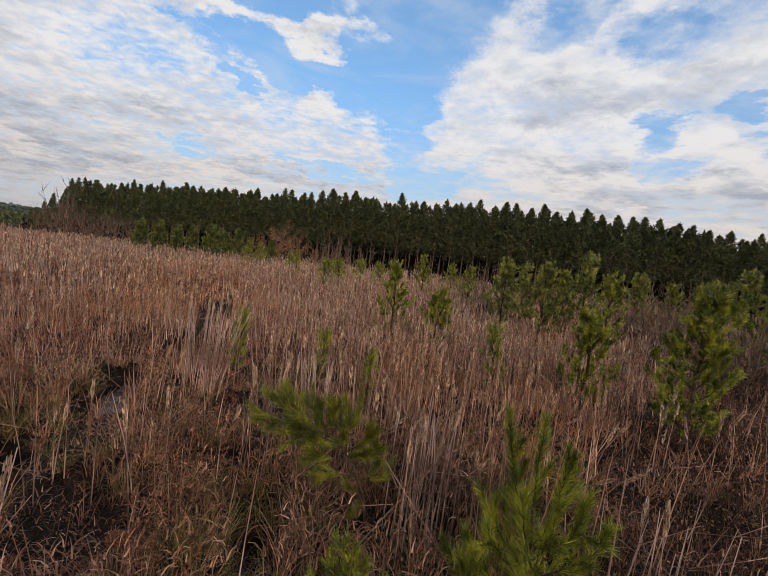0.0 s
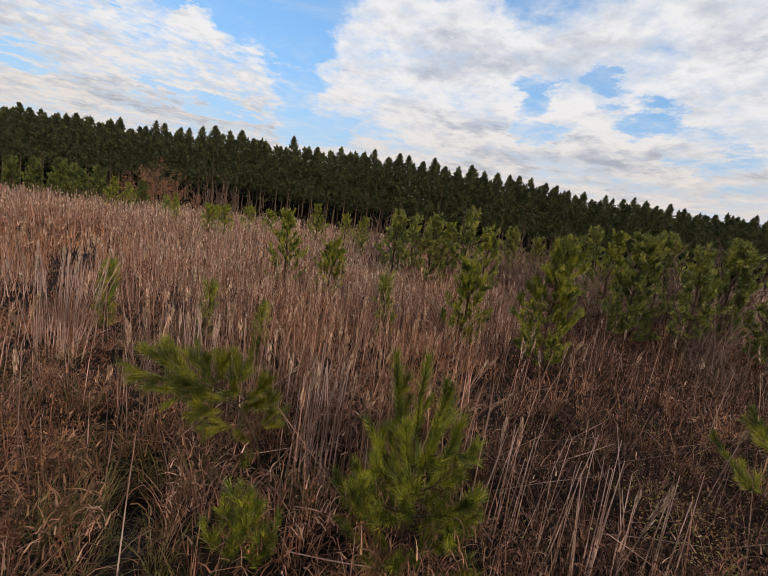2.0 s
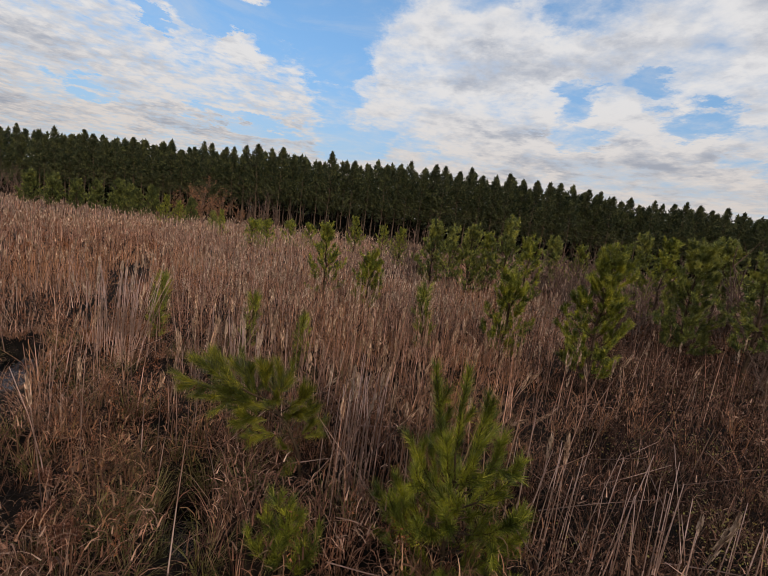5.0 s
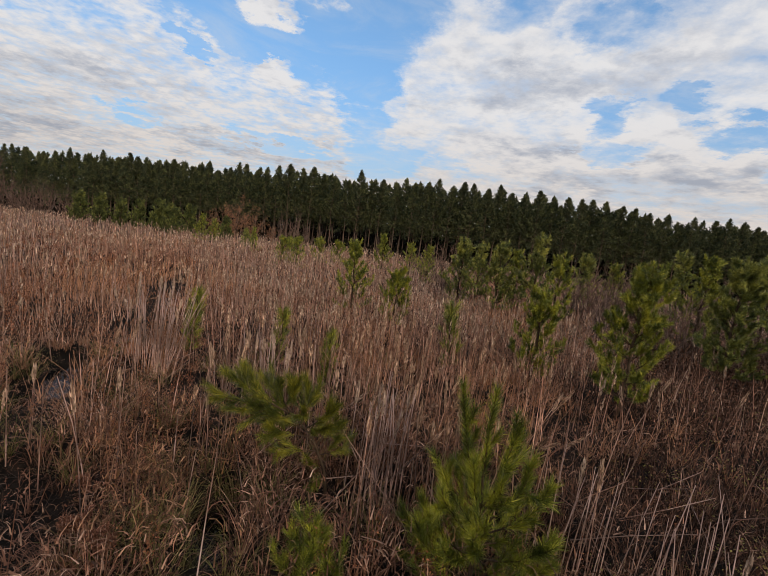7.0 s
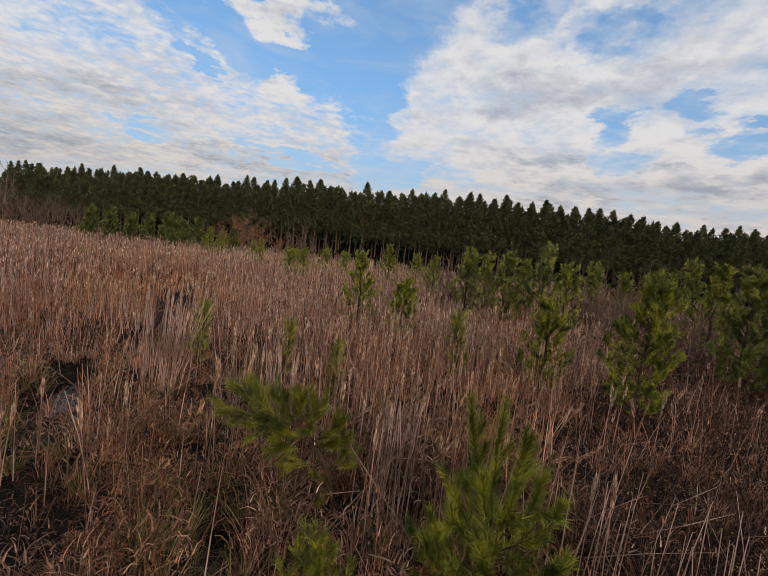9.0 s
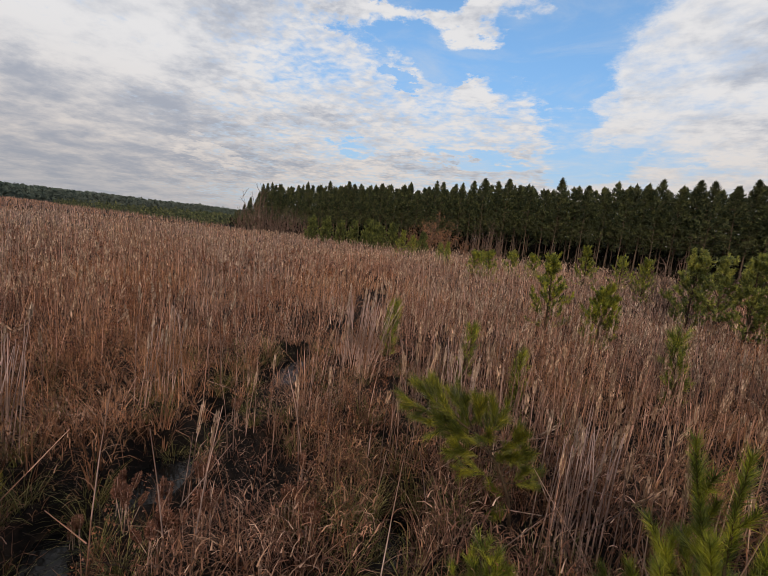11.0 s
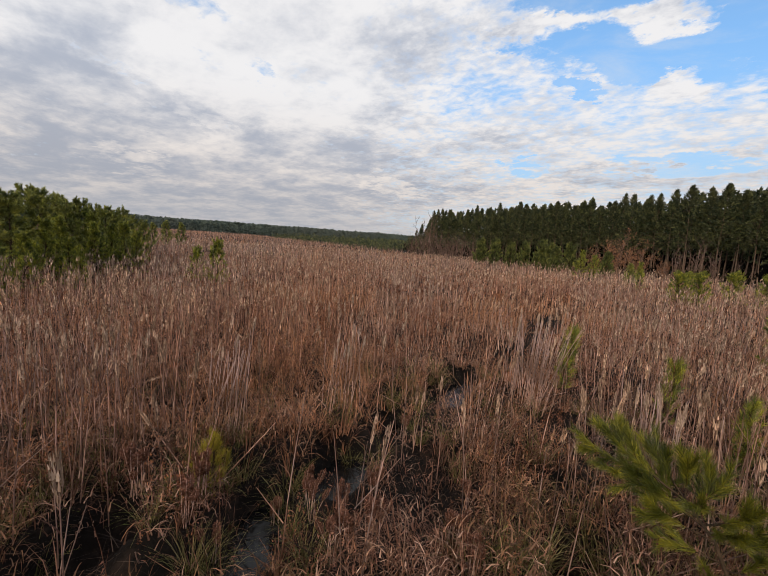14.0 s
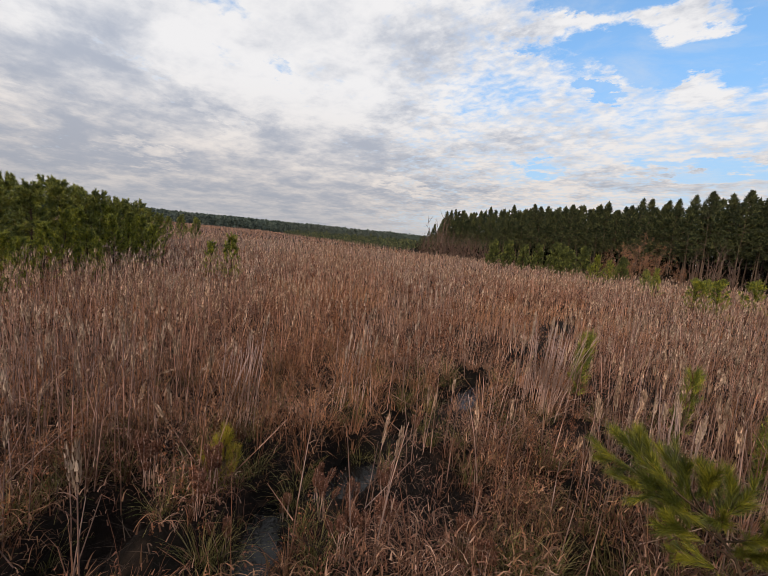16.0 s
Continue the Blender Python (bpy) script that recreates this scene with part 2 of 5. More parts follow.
M_BLADE = material("dry_grass", straw([(0, (0.1261, 0.05578, 0.03552)), (0.35, (0.3032, 0.1386, 0.08576)), (0.6, (0.557, 0.2896, 0.1839)), (0.8, (0.2536, 0.1172, 0.07311)), (1, (0.8341, 0.524, 0.3666))],
                                      [(0, (0.3032, 0.1273, 0.06471)), (0.5, (0.4295, 0.1949, 0.09976)), (1, (0.2536, 0.1172, 0.06471))], 0.16), 0.8, 0.2, None, 0.1)
M_SEDGE = material("sedge", straw([(0, (0.1747, 0.1783, 0.04235)), (0.4, (0.3203, 0.2754, 0.0726)), (0.75, (0.495, 0.3887, 0.1452)), (1, (0.6115, 0.5022, 0.2299))],
                                  [(0, (0.1456, 0.1862, 0.0363)), (0.6, (0.2912, 0.2754, 0.0605)), (1, (0.5242, 0.405, 0.1694))], 0.8), 0.75, 0.25, None, 0.25)
M_FIELD = material("field_grass", straw([(0, (0.2422, 0.1274, 0.08587)), (0.35, (0.4546, 0.2461, 0.1649)), (0.6, (0.668, 0.404, 0.2813)), (0.8, (0.364, 0.1949, 0.1325)), (1, (0.9101, 0.6578, 0.5152))],
                                      [(0, (0.4546, 0.2102, 0.1094)), (0.5, (0.6359, 0.3136, 0.1649)), (1, (0.3937, 0.1949, 0.1094))], 0.16, 0.92, 0.55), 0.8, 0.2, None, 0.12)
M_CURL = material("curled_leaf", straw([(0, (0.1741, 0.07762, 0.04712)), (0.4, (0.3722, 0.1658, 0.1049)), (0.7, (0.5704, 0.2987, 0.1934)), (1, (0.9184, 0.5986, 0.4296))], [(0, (0.2236, 0.1317, 0.04198)), (0.5, (0.4218, 0.1882, 0.09437)), (1, (0.6948, 0.3775, 0.2105))], 0.7), 0.75, 0.25, None, 0.15)
# dead straw colours lowered to stand in for shade in the hollows
M_LITTER_SHADE = material("dead_straw", straw([(0, (0.028, 0.017, 0.012)), (0.7, (0.06, 0.036, 0.025)), (1, (0.20, 0.13, 0.09))], [(0, (0.022, 0.014, 0.010)), (1, (0.06, 0.035, 0.023))], 0.9), 0.85, 0.2)
M_RUST = material("rust_leaves", straw([(0, (0.356, 0.1628, 0.11)), (0.5, (0.5461, 0.276, 0.192)), (1, (0.2847, 0.1251, 0.0822))],
                                       [(0, (0.522, 0.2162, 0.0878)), (1, (0.4506, 0.184, 0.11))], 0.5), 0.9, 0.1, None, 0.2)
M_DARKSCRUB = material("dark_scrub", straw([(0, (0.09454, 0.05217, 0.03744)), (0.4, (0.189, 0.0953, 0.06446)), (0.8, (0.3113, 0.1689, 0.1142)), (1, (0.5115, 0.3369, 0.2447))],
                                           [(0, (0.1335, 0.06521, 0.04682)), (0.7, (0.2891, 0.1522, 0.104)), (1, (0.467, 0.2934, 0.2081))], 0.4), 0.9, 0.1, None, 0.1)
M_LEAFLET = material("yellow_leaflets", green([(0, (0.22, 0.19, 0.04)), (0.5, (0.32, 0.27, 0.09)), (1, (0.18, 0.17, 0.05))], (0.38, 0.20, 0.06), 0.5), 0.6, 0.3, None, 0.3)
M_NEEDLE = material("young_needles", green([(0, (0.03535, 0.05188, 0.00792)), (0.4, (0.112, 0.136, 0.0198)), (0.75, (0.2364, 0.2533, 0.03564)), (1, (0.4714, 0.4343, 0.0792))], (0.2828, 0.2828, 0.03366), 0.6, 2.6, shoot=5.0), 0.42, 0.4, None, 0.12)
M_NEEDLE_DARK = material("dark_needles", green([(0, (0.05592, 0.07555, 0.02194)), (0.5, (0.1619, 0.1857, 0.0462)), (1, (0.3678, 0.367, 0.09357))], (0.3021, 0.2909, 0.06388), 0.55, 1.2, shoot=4.0), 0.45, 0.35, None, 0.12)
M_NEEDLE_BRIGHT = material("bright_needles", green([(0, (0.02004, 0.03252, 0.005515)), (0.35, (0.07046, 0.09176, 0.01107)), (0.75, (0.2004, 0.2239, 0.02393)), (1, (0.4621, 0.4272, 0.07379))], (0.2617, 0.2651, 0.02393), 0.55, 4.0, shoot=6.0), 0.4, 0.4, None, 0.12)
M_NEEDLE_OLIVE = material("olive_needles", green([(0, (0.02439, 0.03263, 0.004408)), (0.4, (0.07429, 0.08534, 0.008849)), (0.8, (0.1695, 0.1648, 0.01762)), (1, (0.3382, 0.2955, 0.04407))], (0.1757, 0.164, 0.01618), 0.5, 4.0, shoot=5.0), 0.42, 0.4, None, 0.12)
M_YELLOW = material("yellow_needles", green([(0, (0.286, 0.242, 0.02)), (0.5, (0.396, 0.33, 0.03)), (1, (0.33, 0.209, 0.04))], (0.44, 0.352, 0.04), 0.5, 3), 0.55, 0.3, None, 0.3)
M_FOREST = material("forest_needles", green([(0, (0.02689, 0.03731, 0.01847)), (0.5, (0.06468, 0.07992, 0.03576)), (1, (0.1694, 0.1728, 0.0729))], (0.1145, 0.112, 0.05304), 0.6, 0.16, shoot=0.8), 0.6, 0.25, None, 0.25)
M_LOWPINE = material("low_pine_needles", green([(0, (0.04028, 0.05599, 0.01802)), (0.5, (0.09706, 0.1198, 0.03481)), (1, (0.2538, 0.2577, 0.07084))], (0.1725, 0.1673, 0.0516), 0.6, 0.16, shoot=1.6), 0.6, 0.25, None, 0.25)
# near-black brown paints the shade inside the plantation
M_UNDER_SHADE = material("undergrowth", straw([(0, (0.0175, 0.016, 0.01)), (0.5, (0.03, 0.0225, 0.016)), (1, (0.045, 0.0325, 0.024))], [(0, (0.015, 0.0175, 0.009)), (1, (0.025, 0.026, 0.013))], 0.15), 0.9, 0.1)
# distance haze painted in: greens lifted towards pale blue-grey
M_FAR_HAZE = material("far_woods", green([(0, (0.06779, 0.08829, 0.07498)), (0.5, (0.08338, 0.1045, 0.08372)), (1, (0.1015, 0.1207, 0.09755))], (0.1167, 0.1207, 0.1048), 0.5, 0.012), 0.9, 0.1)
M_BARK = material("pine_bark", two((0.0843, 0.05756, 0.04157), (0.1685, 0.1141, 0.07934), 9, 6, (0.2386, 0.1796, 0.139)), 0.95, 0.1, (40, 0.8, 0.02))
M_TWIG = material("young_twig", two((0.045, 0.030, 0.019), (0.085, 0.055, 0.034), 12, 4), 0.9, 0.15)
M_GREYTWIG = material("bare_twigs", straw([(0, (0.1913, 0.1196, 0.092)), (0.6, (0.2975, 0.1913, 0.15)), (1, (0.4763, 0.3425, 0.2712))],
                                          [(0, (0.2375, 0.13, 0.092)), (1, (0.3575, 0.2075, 0.15))], 0.3), 0.85, 0.2)
M_ORANGE = material("withered_leaves", green([(0, (0.28, 0.133, 0.07)), (0.5, (0.392, 0.196, 0.105)), (1, (0.224, 0.112, 0.063))], (0.364, 0.224, 0.14), 0.5, 0.7), 0.85, 0.15, None, 0.2)


def make_water():
    m = bpy.data.materials.new("ditch_water")
    m.use_nodes = True
    k = Nodes(m.node_tree)
    b = k.add("ShaderNodeBsdfPrincipled")
    k.put(b.inputs["Base Color"], k.mix(k.span(place_noise(k, 7, 5), 0.58, 0.68), (0.007, 0.007, 0.007), (0.030, 0.024, 0.018)))
    k.put(b.inputs["Roughness"], k.span(place_noise(k, 9, 5), 0.56, 0.68, 0.04, 0.45))
    b.inputs["IOR"].default_value = 1.33
    n = k.add("ShaderNodeBump")
    n.inputs["Strength"].default_value, n.inputs["Distance"].default_value = 0.05, 0.02
    k.put(n.inputs["Height"], place_noise(k, 16, 3))
    k.put(b.inputs["Normal"], n.outputs[0])
    k.put(k.add("ShaderNodeOutputMaterial").inputs[0], b.outputs[0])
    return m


M_WATER = make_water()

# ---- geometry helpers ----
rng = np.random.default_rng(7)


def mesh_of(name, parts, mat, smooth=False):
    """A mesh from pairs of vertex and face arrays (faces with 3 or 4 corners)."""
    vs, loops, totals, off = [], [], [], 0
    for v, f in parts:
        v, f = np.asarray(v, np.float32).reshape(-1, 3), np.asarray(f, np.int64)
        vs.append(v)
        loops.append((f + off).ravel())
        totals.append(np.full(len(f), f.shape[1]))
        off += len(v)
    v, loop, tot = np.concatenate(vs), np.concatenate(loops).astype(np.int32), np.concatenate(totals).astype(np.int32)
    me = bpy.data.meshes.new(name)
    me.vertices.add(len(v))
    me.vertices.foreach_set("co", v.ravel())
    me.loops.add(len(loop))
    me.loops.foreach_set("vertex_index", loop)
    me.polygons.add(len(tot))
    me.polygons.foreach_set("loop_start", np.concatenate(([0], np.cumsum(tot)[:-1])).astype(np.int32))
    if smooth:
        me.polygons.foreach_set("use_smooth", np.ones(len(tot), bool))
    me.update(calc_edges=True)
    me.materials.append(mat)
    return me


def part(name, parts, mat, parent, label="", smooth=False):
    ob = new(name, mesh_of(name, parts, mat, smooth))
    ob.parent = parent
    return tagged(ob, label)


def stuff(name, parts, mat, label, category):
    return tagged(new(name, mesh_of(name, parts, mat)), label, category, "", "stuff")


def ribbons(base, way, length, width, lean, curl, segs, face=None, taper=1.0):
    """Blades: from base, leaning towards the heading way, by lean at the foot and lean + curl at the tip (radians)."""
    n = len(base)
    face = way + math.pi / 2 if face is None else face
    u = np.linspace(0, 1, segs + 1)
    ang = lean[:, None] + curl[:, None] * (u[:-1] + 0.5 / segs)
    step = (length / segs)[:, None]
    h = np.concatenate((np.zeros((n, 1)), np.cumsum(np.sin(ang) * step, 1)), 1)
    z = np.concatenate((np.zeros((n, 1)), np.cumsum(np.cos(ang) * step, 1)), 1)
    c = np.stack((base[:, :1] + np.cos(way)[:, None] * h, base[:, 1:2] + np.sin(way)[:, None] * h, base[:, 2:] + z), -1)
    w = (width[:, None] * 0.5) * (1 - 0.86 * u[None] ** (1.5 / taper))
    d = np.stack((np.cos(face)[:, None] * w, np.sin(face)[:, None] * w, np.zeros_like(w)), -1)
    v = np.stack((c - d, c + d), 2).reshape(n, -1, 3)
    k = np.arange(segs) * 2
    q = np.stack((k, k + 1, k + 3, k + 2), -1)
    f = (np.arange(n)[:, None, None] * (2 * segs + 2) + q[None]).reshape(-1, 4)
    return v.reshape(-1, 3), f, c


def rods(p, q, r0, r1, sides=3):
    """Tapered rods from points p to points q."""
    n = len(p)
    d = q - p
    d = d / (np.linalg.norm(d, axis=1, keepdims=True) + 1e-9)
    a = np.cross(d, np.where(np.abs(d[:, 2:]) > 0.9, [[1.0, 0, 0]], [[0, 0, 1.0]]))
    a /= np.linalg.norm(a, axis=1, keepdims=True)
    b = np.cross(d, a)
    t = np.arange(sides) * 2 * math.pi / sides
    ring = a[:, None] * np.cos(t)[None, :, None] + b[:, None] * np.sin(t)[None, :, None]
    v = np.concatenate((p[:, None] + ring * np.reshape(r0, (-1, 1, 1)), q[:, None] + ring * np.reshape(r1, (-1, 1, 1))), 1)
    i = np.arange(sides)
    f = np.stack((i, (i + 1) % sides, (i + 1) % sides + sides, i + sides), -1)
    return v.reshape(-1, 3), (np.arange(n)[:, None, None] * 2 * sides + f[None]).reshape(-1, 4)


def needles(p, d, length, width, rnd):
    """Single tapered needles from p along the unit vectors d."""
    side = np.cross(d, rnd.normal(size=d.shape))
    side /= np.linalg.norm(side, axis=1, keepdims=True) + 1e-9
    w = np.reshape(width, (-1, 1)) * 0.5
    v = np.stack((p - side * w, p + side * w, p + d * np.reshape(length, (-1, 1))), 1)
    return v.reshape(-1, 3), np.arange(len(p) * 3).reshape(-1, 3)


def unit(v):
    return v / (np.linalg.norm(v, axis=-1, keepdims=True) + 1e-9)


def value_noise(x, y, scale, seed):
    """Smooth noise from 0 to 1 over the plan."""
    r = np.random.default_rng(seed)
    g = r.random((64, 64))
    u, v = np.asarray(x) * scale + 31.7, np.asarray(y) * scale + 17.3
    i, j = np.floor(u).astype(int), np.floor(v).astype(int)
    a, b = u - i, v - j
    a, b = a * a * (3 - 2 * a), b * b * (3 - 2 * b)
    return ((g[i % 64, j % 64] * (1 - a) + g[(i + 1) % 64, j % 64] * a) * (1 - b)
            + (g[i % 64, (j + 1) % 64] * (1 - a) + g[(i + 1) % 64, (j + 1) % 64] * a) * b)


# ---- plan of the marsh ----
DITCH = np.array([(-2.6, 0.9), (-3.1, 1.6), (-3.45, 2.4), (-3.6, 3.3), (-4.05, 4.7), (-4.25, 6.3), (-4.6, 7.8), (-4.8, 10.2), (-5.9, 14.5), (-7.2, 20.0)]) * 1.012
POOL = np.array([(-1.0, 2.7), (-0.82, 3.4), (-0.80, 3.9)]) * 1.012
LEAFY = (3.84, 2.29)     # a patch of low scrub still in leaf
# open stretches of water: both ends and half width
PUDDLES = ((-2.95, 1.5, -3.55, 2.05, 0.20), (-3.45, 2.85, -3.72, 3.45, 0.27), (-4.0, 4.4, -4.2, 4.9, 0.08), (-4.15, 6.0, -4.6, 7.5, 0.28), (-4.75, 9.8, -4.85, 10.9, 0.30),
           (-6.3, 15.4, -6.6, 17.0, 0.45), (-1.05, 3.85, -0.82, 3.2, 0.13), (-3.8, 0.45, -4.05, 0.85, 0.20))
WOOD_AZ, WOOD_D = radians(20), 72.0            # heading (to the right of +y) and distance of the plantation's edge
N_WOOD = np.array((math.sin(WOOD_AZ), math.cos(WOOD_AZ)))
T_WOOD = np.array((-N_WOOD[1], N_WOOD[0]))


def off_line(x, y, line):
    d = np.full(np.shape(x), 1e9)
    for a, b in zip(line[:-1], line[1:]):
        ab = b - a
        t = np.clip(((x - a[0]) * ab[0] + (y - a[1]) * ab[1]) / (ab @ ab), 0, 1)
        d = np.minimum(d, np.hypot(x - a[0] - t * ab[0], y - a[1] - t * ab[1]))
    return d


def wet(x, y):
    """Distance from open water, less where the ditch is wide."""
    d = np.full(np.shape(x), 1e9)
    for a, b, c, e, half in PUDDLES:
        d = np.minimum(d, off_line(x, y, np.array(((a, b), (c, e))) * 1.012) - half)
    return d + 0.12 * (value_noise(x, y, 3.0, 5) - 0.5)


def shore(x, y):
    """1 away from open water, 0 on the trodden bank before it."""
    ok = np.ones(np.shape(x))
    for k in (0.0, 0.04, 0.08, 0.12, 0.16):
        ok = ok * (wet(x * (1 + k), y * (1 + k)) > 0.03)
    return ok


def mound(x, y):
    """1 on the hummocks of grass, 0 in the wet hollows between."""
    n = 0.62 * value_noise(x, y, 1.9, 15) + 0.38 * value_noise(x + 3.1, y, 0.8, 16)
    t = np.clip((n - 0.33) / 0.24, 0, 1)
    return t * t * (3 - 2 * t)


def ground_z(x, y):
    r = np.hypot(x, y)
    bump = (value_noise(x, y, 1.3, 1) - 0.5) * 0.14 + (value_noise(x, y, 4.0, 2) - 0.5) * 0.06
    z = bump * np.clip(1.2 - r / 60, 0, 1)
    cut = np.where(r < 22, np.clip(1.5 - off_line(x, y, DITCH) / 0.16, 0, 1), 0)
    low = np.clip(1 - wet(x, y) / 0.16, 0, 1)
    return z * (1 - 0.8 * np.maximum(cut, low)) + 0.16 * mound(x, y) * np.clip(1.2 - r / 14, 0, 1) * np.clip(off_line(x, y, DITCH) / 0.7, 0, 1) * (1 - np.maximum(cut, low)) - 0.30 * low - 0.10 * cut * (1 - low)


def headings(x, y):
    return np.degrees(np.arctan2(-x, y))


def scatter(r0, r1, a0, a1, per_m2):
    """Random places in a sector of the plan, headings to the left of +y in degrees."""
    n = int(per_m2 * abs(a1 - a0) / 360 * math.pi * (r1 * r1 - r0 * r0))
    r, a = np.sqrt(rng.uniform(r0 * r0, r1 * r1, n)), np.radians(rng.uniform(a0, a1, n))
    return -np.sin(a) * r, np.cos(a) * r


def keep(x, y, chance):
    m = rng.random(len(x)) < chance
    return x[m], y[m]


def scrub_zone(x, y):
    """1 in the low dark scrub, 0 in the grass."""
    a = headings(x, y) + (value_noise(x, y, 0.5, 9) - 0.5) * 16
    return np.clip((-33 - a) / 8, 0, 1) * np.clip((24 - np.hypot(x, y)) / 8, 0, 1)


def field_edge(x, y):
    """1 in the marsh, 0 under the plantation."""
    d = x * N_WOOD[0] + y * N_WOOD[1] + (value_noise(x, y, 0.12, 4) - 0.5) * 8
    return np.clip((WOOD_D - 10 - d) / 8, 0, 1)


def build_ground():
    rings = np.concatenate((np.linspace(0.0, 9, 90), np.geomspace(9.3, 3500, 40)))
    m = 240
    t = np.arange(m) * 2 * math.pi / m
    x, y = rings[:, None] * np.cos(t), rings[:, None] * np.sin(t)
    v = np.stack((x, y, ground_z(x.ravel(), y.ravel()).reshape(x.shape)), -1).reshape(-1, 3)
    i, j = np.meshgrid(np.arange(len(rings) - 1), np.arange(m), indexing="ij")
    f = np.stack((i * m + j, (i + 1) * m + j, (i + 1) * m + (j + 1) % m, i * m + (j + 1) % m), -1).reshape(-1, 4)
    tagged(new("ground", mesh_of("ground", [(v, f)], M_GROUND_SHADE, True)), "wet marsh soil under withered grass, darkened for the shade between blades", "ground", "", "structure")

    def sheet(name, line, half):
        a = np.array(line)
        d = np.gradient(a, axis=0)
        nrm = unit(np.stack((-d[:, 1], d[:, 0]), -1)) * half
        z = np.full((len(a), 1), -0.24)
        v = np.concatenate((np.hstack((a - nrm, z)), np.hstack((a + nrm, z))))
        k, n = np.arange(len(a) - 1), len(a)
        tagged(new(name, mesh_of(name, [(v, np.stack((k, k + n, k + n + 1, k + 1)[::-1], -1))], M_WATER)), "still dark water in a narrow marsh ditch", "water", "", "structure")
    sheet("water", DITCH, 0.7)
    sheet("water_1", POOL, 0.5)


build_ground()

# ---- grasses ----
A0, A1 = -78, 100


def tall_chance(x, y):
    r, a = np.hypot(x, y), headings(x, y)
    c = 0.05 + 1.0 * np.clip((0.5 * value_noise(x, y, 1.3, 21) + 0.5 * value_noise(x, y, 3.1, 25) - 0.50) * 6.0, 0, 1) * (0.3 + 1.4 * np.clip((value_noise(x, y, 0.3, 22) - 0.3) * 2, 0, 1))
    c = c * (1 - np.clip((a - 10) / 12, 0, 1) * np.where(r < 14, 0.60 + 0.25 * np.clip((7.5 - r) / 2, 0, 1), 0.25))
    bank = np.minimum(off_line(x, y, DITCH), off_line(x * 1.07, y * 1.07, DITCH))
    c = np.maximum(c, 0.42 * np.clip((r - 9) / 9, 0, 1))
    c = c + np.clip((a - 48) / 10, 0, 1) * np.clip((r - 7.5) / 2.5, 0, 1) * np.clip((26 - r) / 8, 0, 1) * (0.25 + 0.9 * value_noise(x, y, 0.6, 26))
    c = c + np.clip((a - 68) / 8, 0, 1) * np.clip((r - 3.8) / 1.5, 0, 1) * np.clip((11 - r) / 2, 0, 1) * (0.25 + 0.7 * value_noise(x, y, 0.9, 27))
    dense = np.clip(1.25 - np.abs(a + 9) / 22, 0, 1) * np.clip((17 - r) / 4, 0, 1) * np.clip((r - 3.0) / 1.5, 0, 1)
    c = c + dense * (0.30 + 0.85 * value_noise(x, y, 1.1, 24))
    c = np.maximum(c * (1 - 0.9 * scrub_zone(x, y)), 0.05 * scrub_zone(x, y)) * field_edge(x, y)
    c = np.where((r < 4.6) & (np.abs(a - 6) < 13), np.where((r < 4.0) & (np.abs(a - 5) < 11), 0.04, 0.25) * c, c)
    c = np.where((r < 3.1) & (np.abs(a + 25) < 15), 0, c) * np.where(bank < 0.18 + 0.016 * r, 0.15, 1.0)
    return np.where(wet(x, y) < 0.05, 0, c * (0.15 + 0.85 * shore(x, y)))


def plume_hairs(tip, way, length, n, hair, wide, rnd):
    """Feathery seed heads: a close brush of hairs round the last stretch of each stem."""
    m = len(tip)
    u = rnd.random((m, n))
    side = unit(np.cross(way[:, None], rnd.normal(size=(m, n, 3))))
    swell = 0.35 + 0.9 * np.sin(math.pi * np.clip(u * 0.9 + 0.06, 0, 1))
    p = tip[:, None] - way[:, None] * (u * length[:, None])[..., None] + side * (hair[:, None] * 0.22 * swell)[..., None]
    d = unit(way[:, None] + side * rnd.uniform(0.0, 0.17, (m, n))[..., None])
    return needles(p.reshape(-1, 3), d.reshape(-1, 3), np.repeat(hair, n), (wide[:, None] * swell).ravel(), rnd)


# close clumps: heading to the left, distance, number of stalks, height, lean, way they lean
BUNCHES = ((-44, 3.45, 12, 1.0, 0.10, 0.4), (-37, 3.6, 10, 1.05, 0.10, 0.6), (65, 5.6, 26, 1.35, 0.08, 1.0), (22.5, 7.6, 34, 1.5, 0.05, 1.0), (24.5, 8.1, 16, 1.45, 0.05, 2.0), (49, 6.3, 14, 1.2, 0.08, 2.0),
           (-9, 3.9, 26, 1.15, 0.06, 1.0), (-56, 3.9, 8, 0.95, 0.10, 0.8), (-50, 3.4, 8, 1.0, 0.10, 0.7), (8, 5.2, 22, 1.25, 0.06, 2.0))


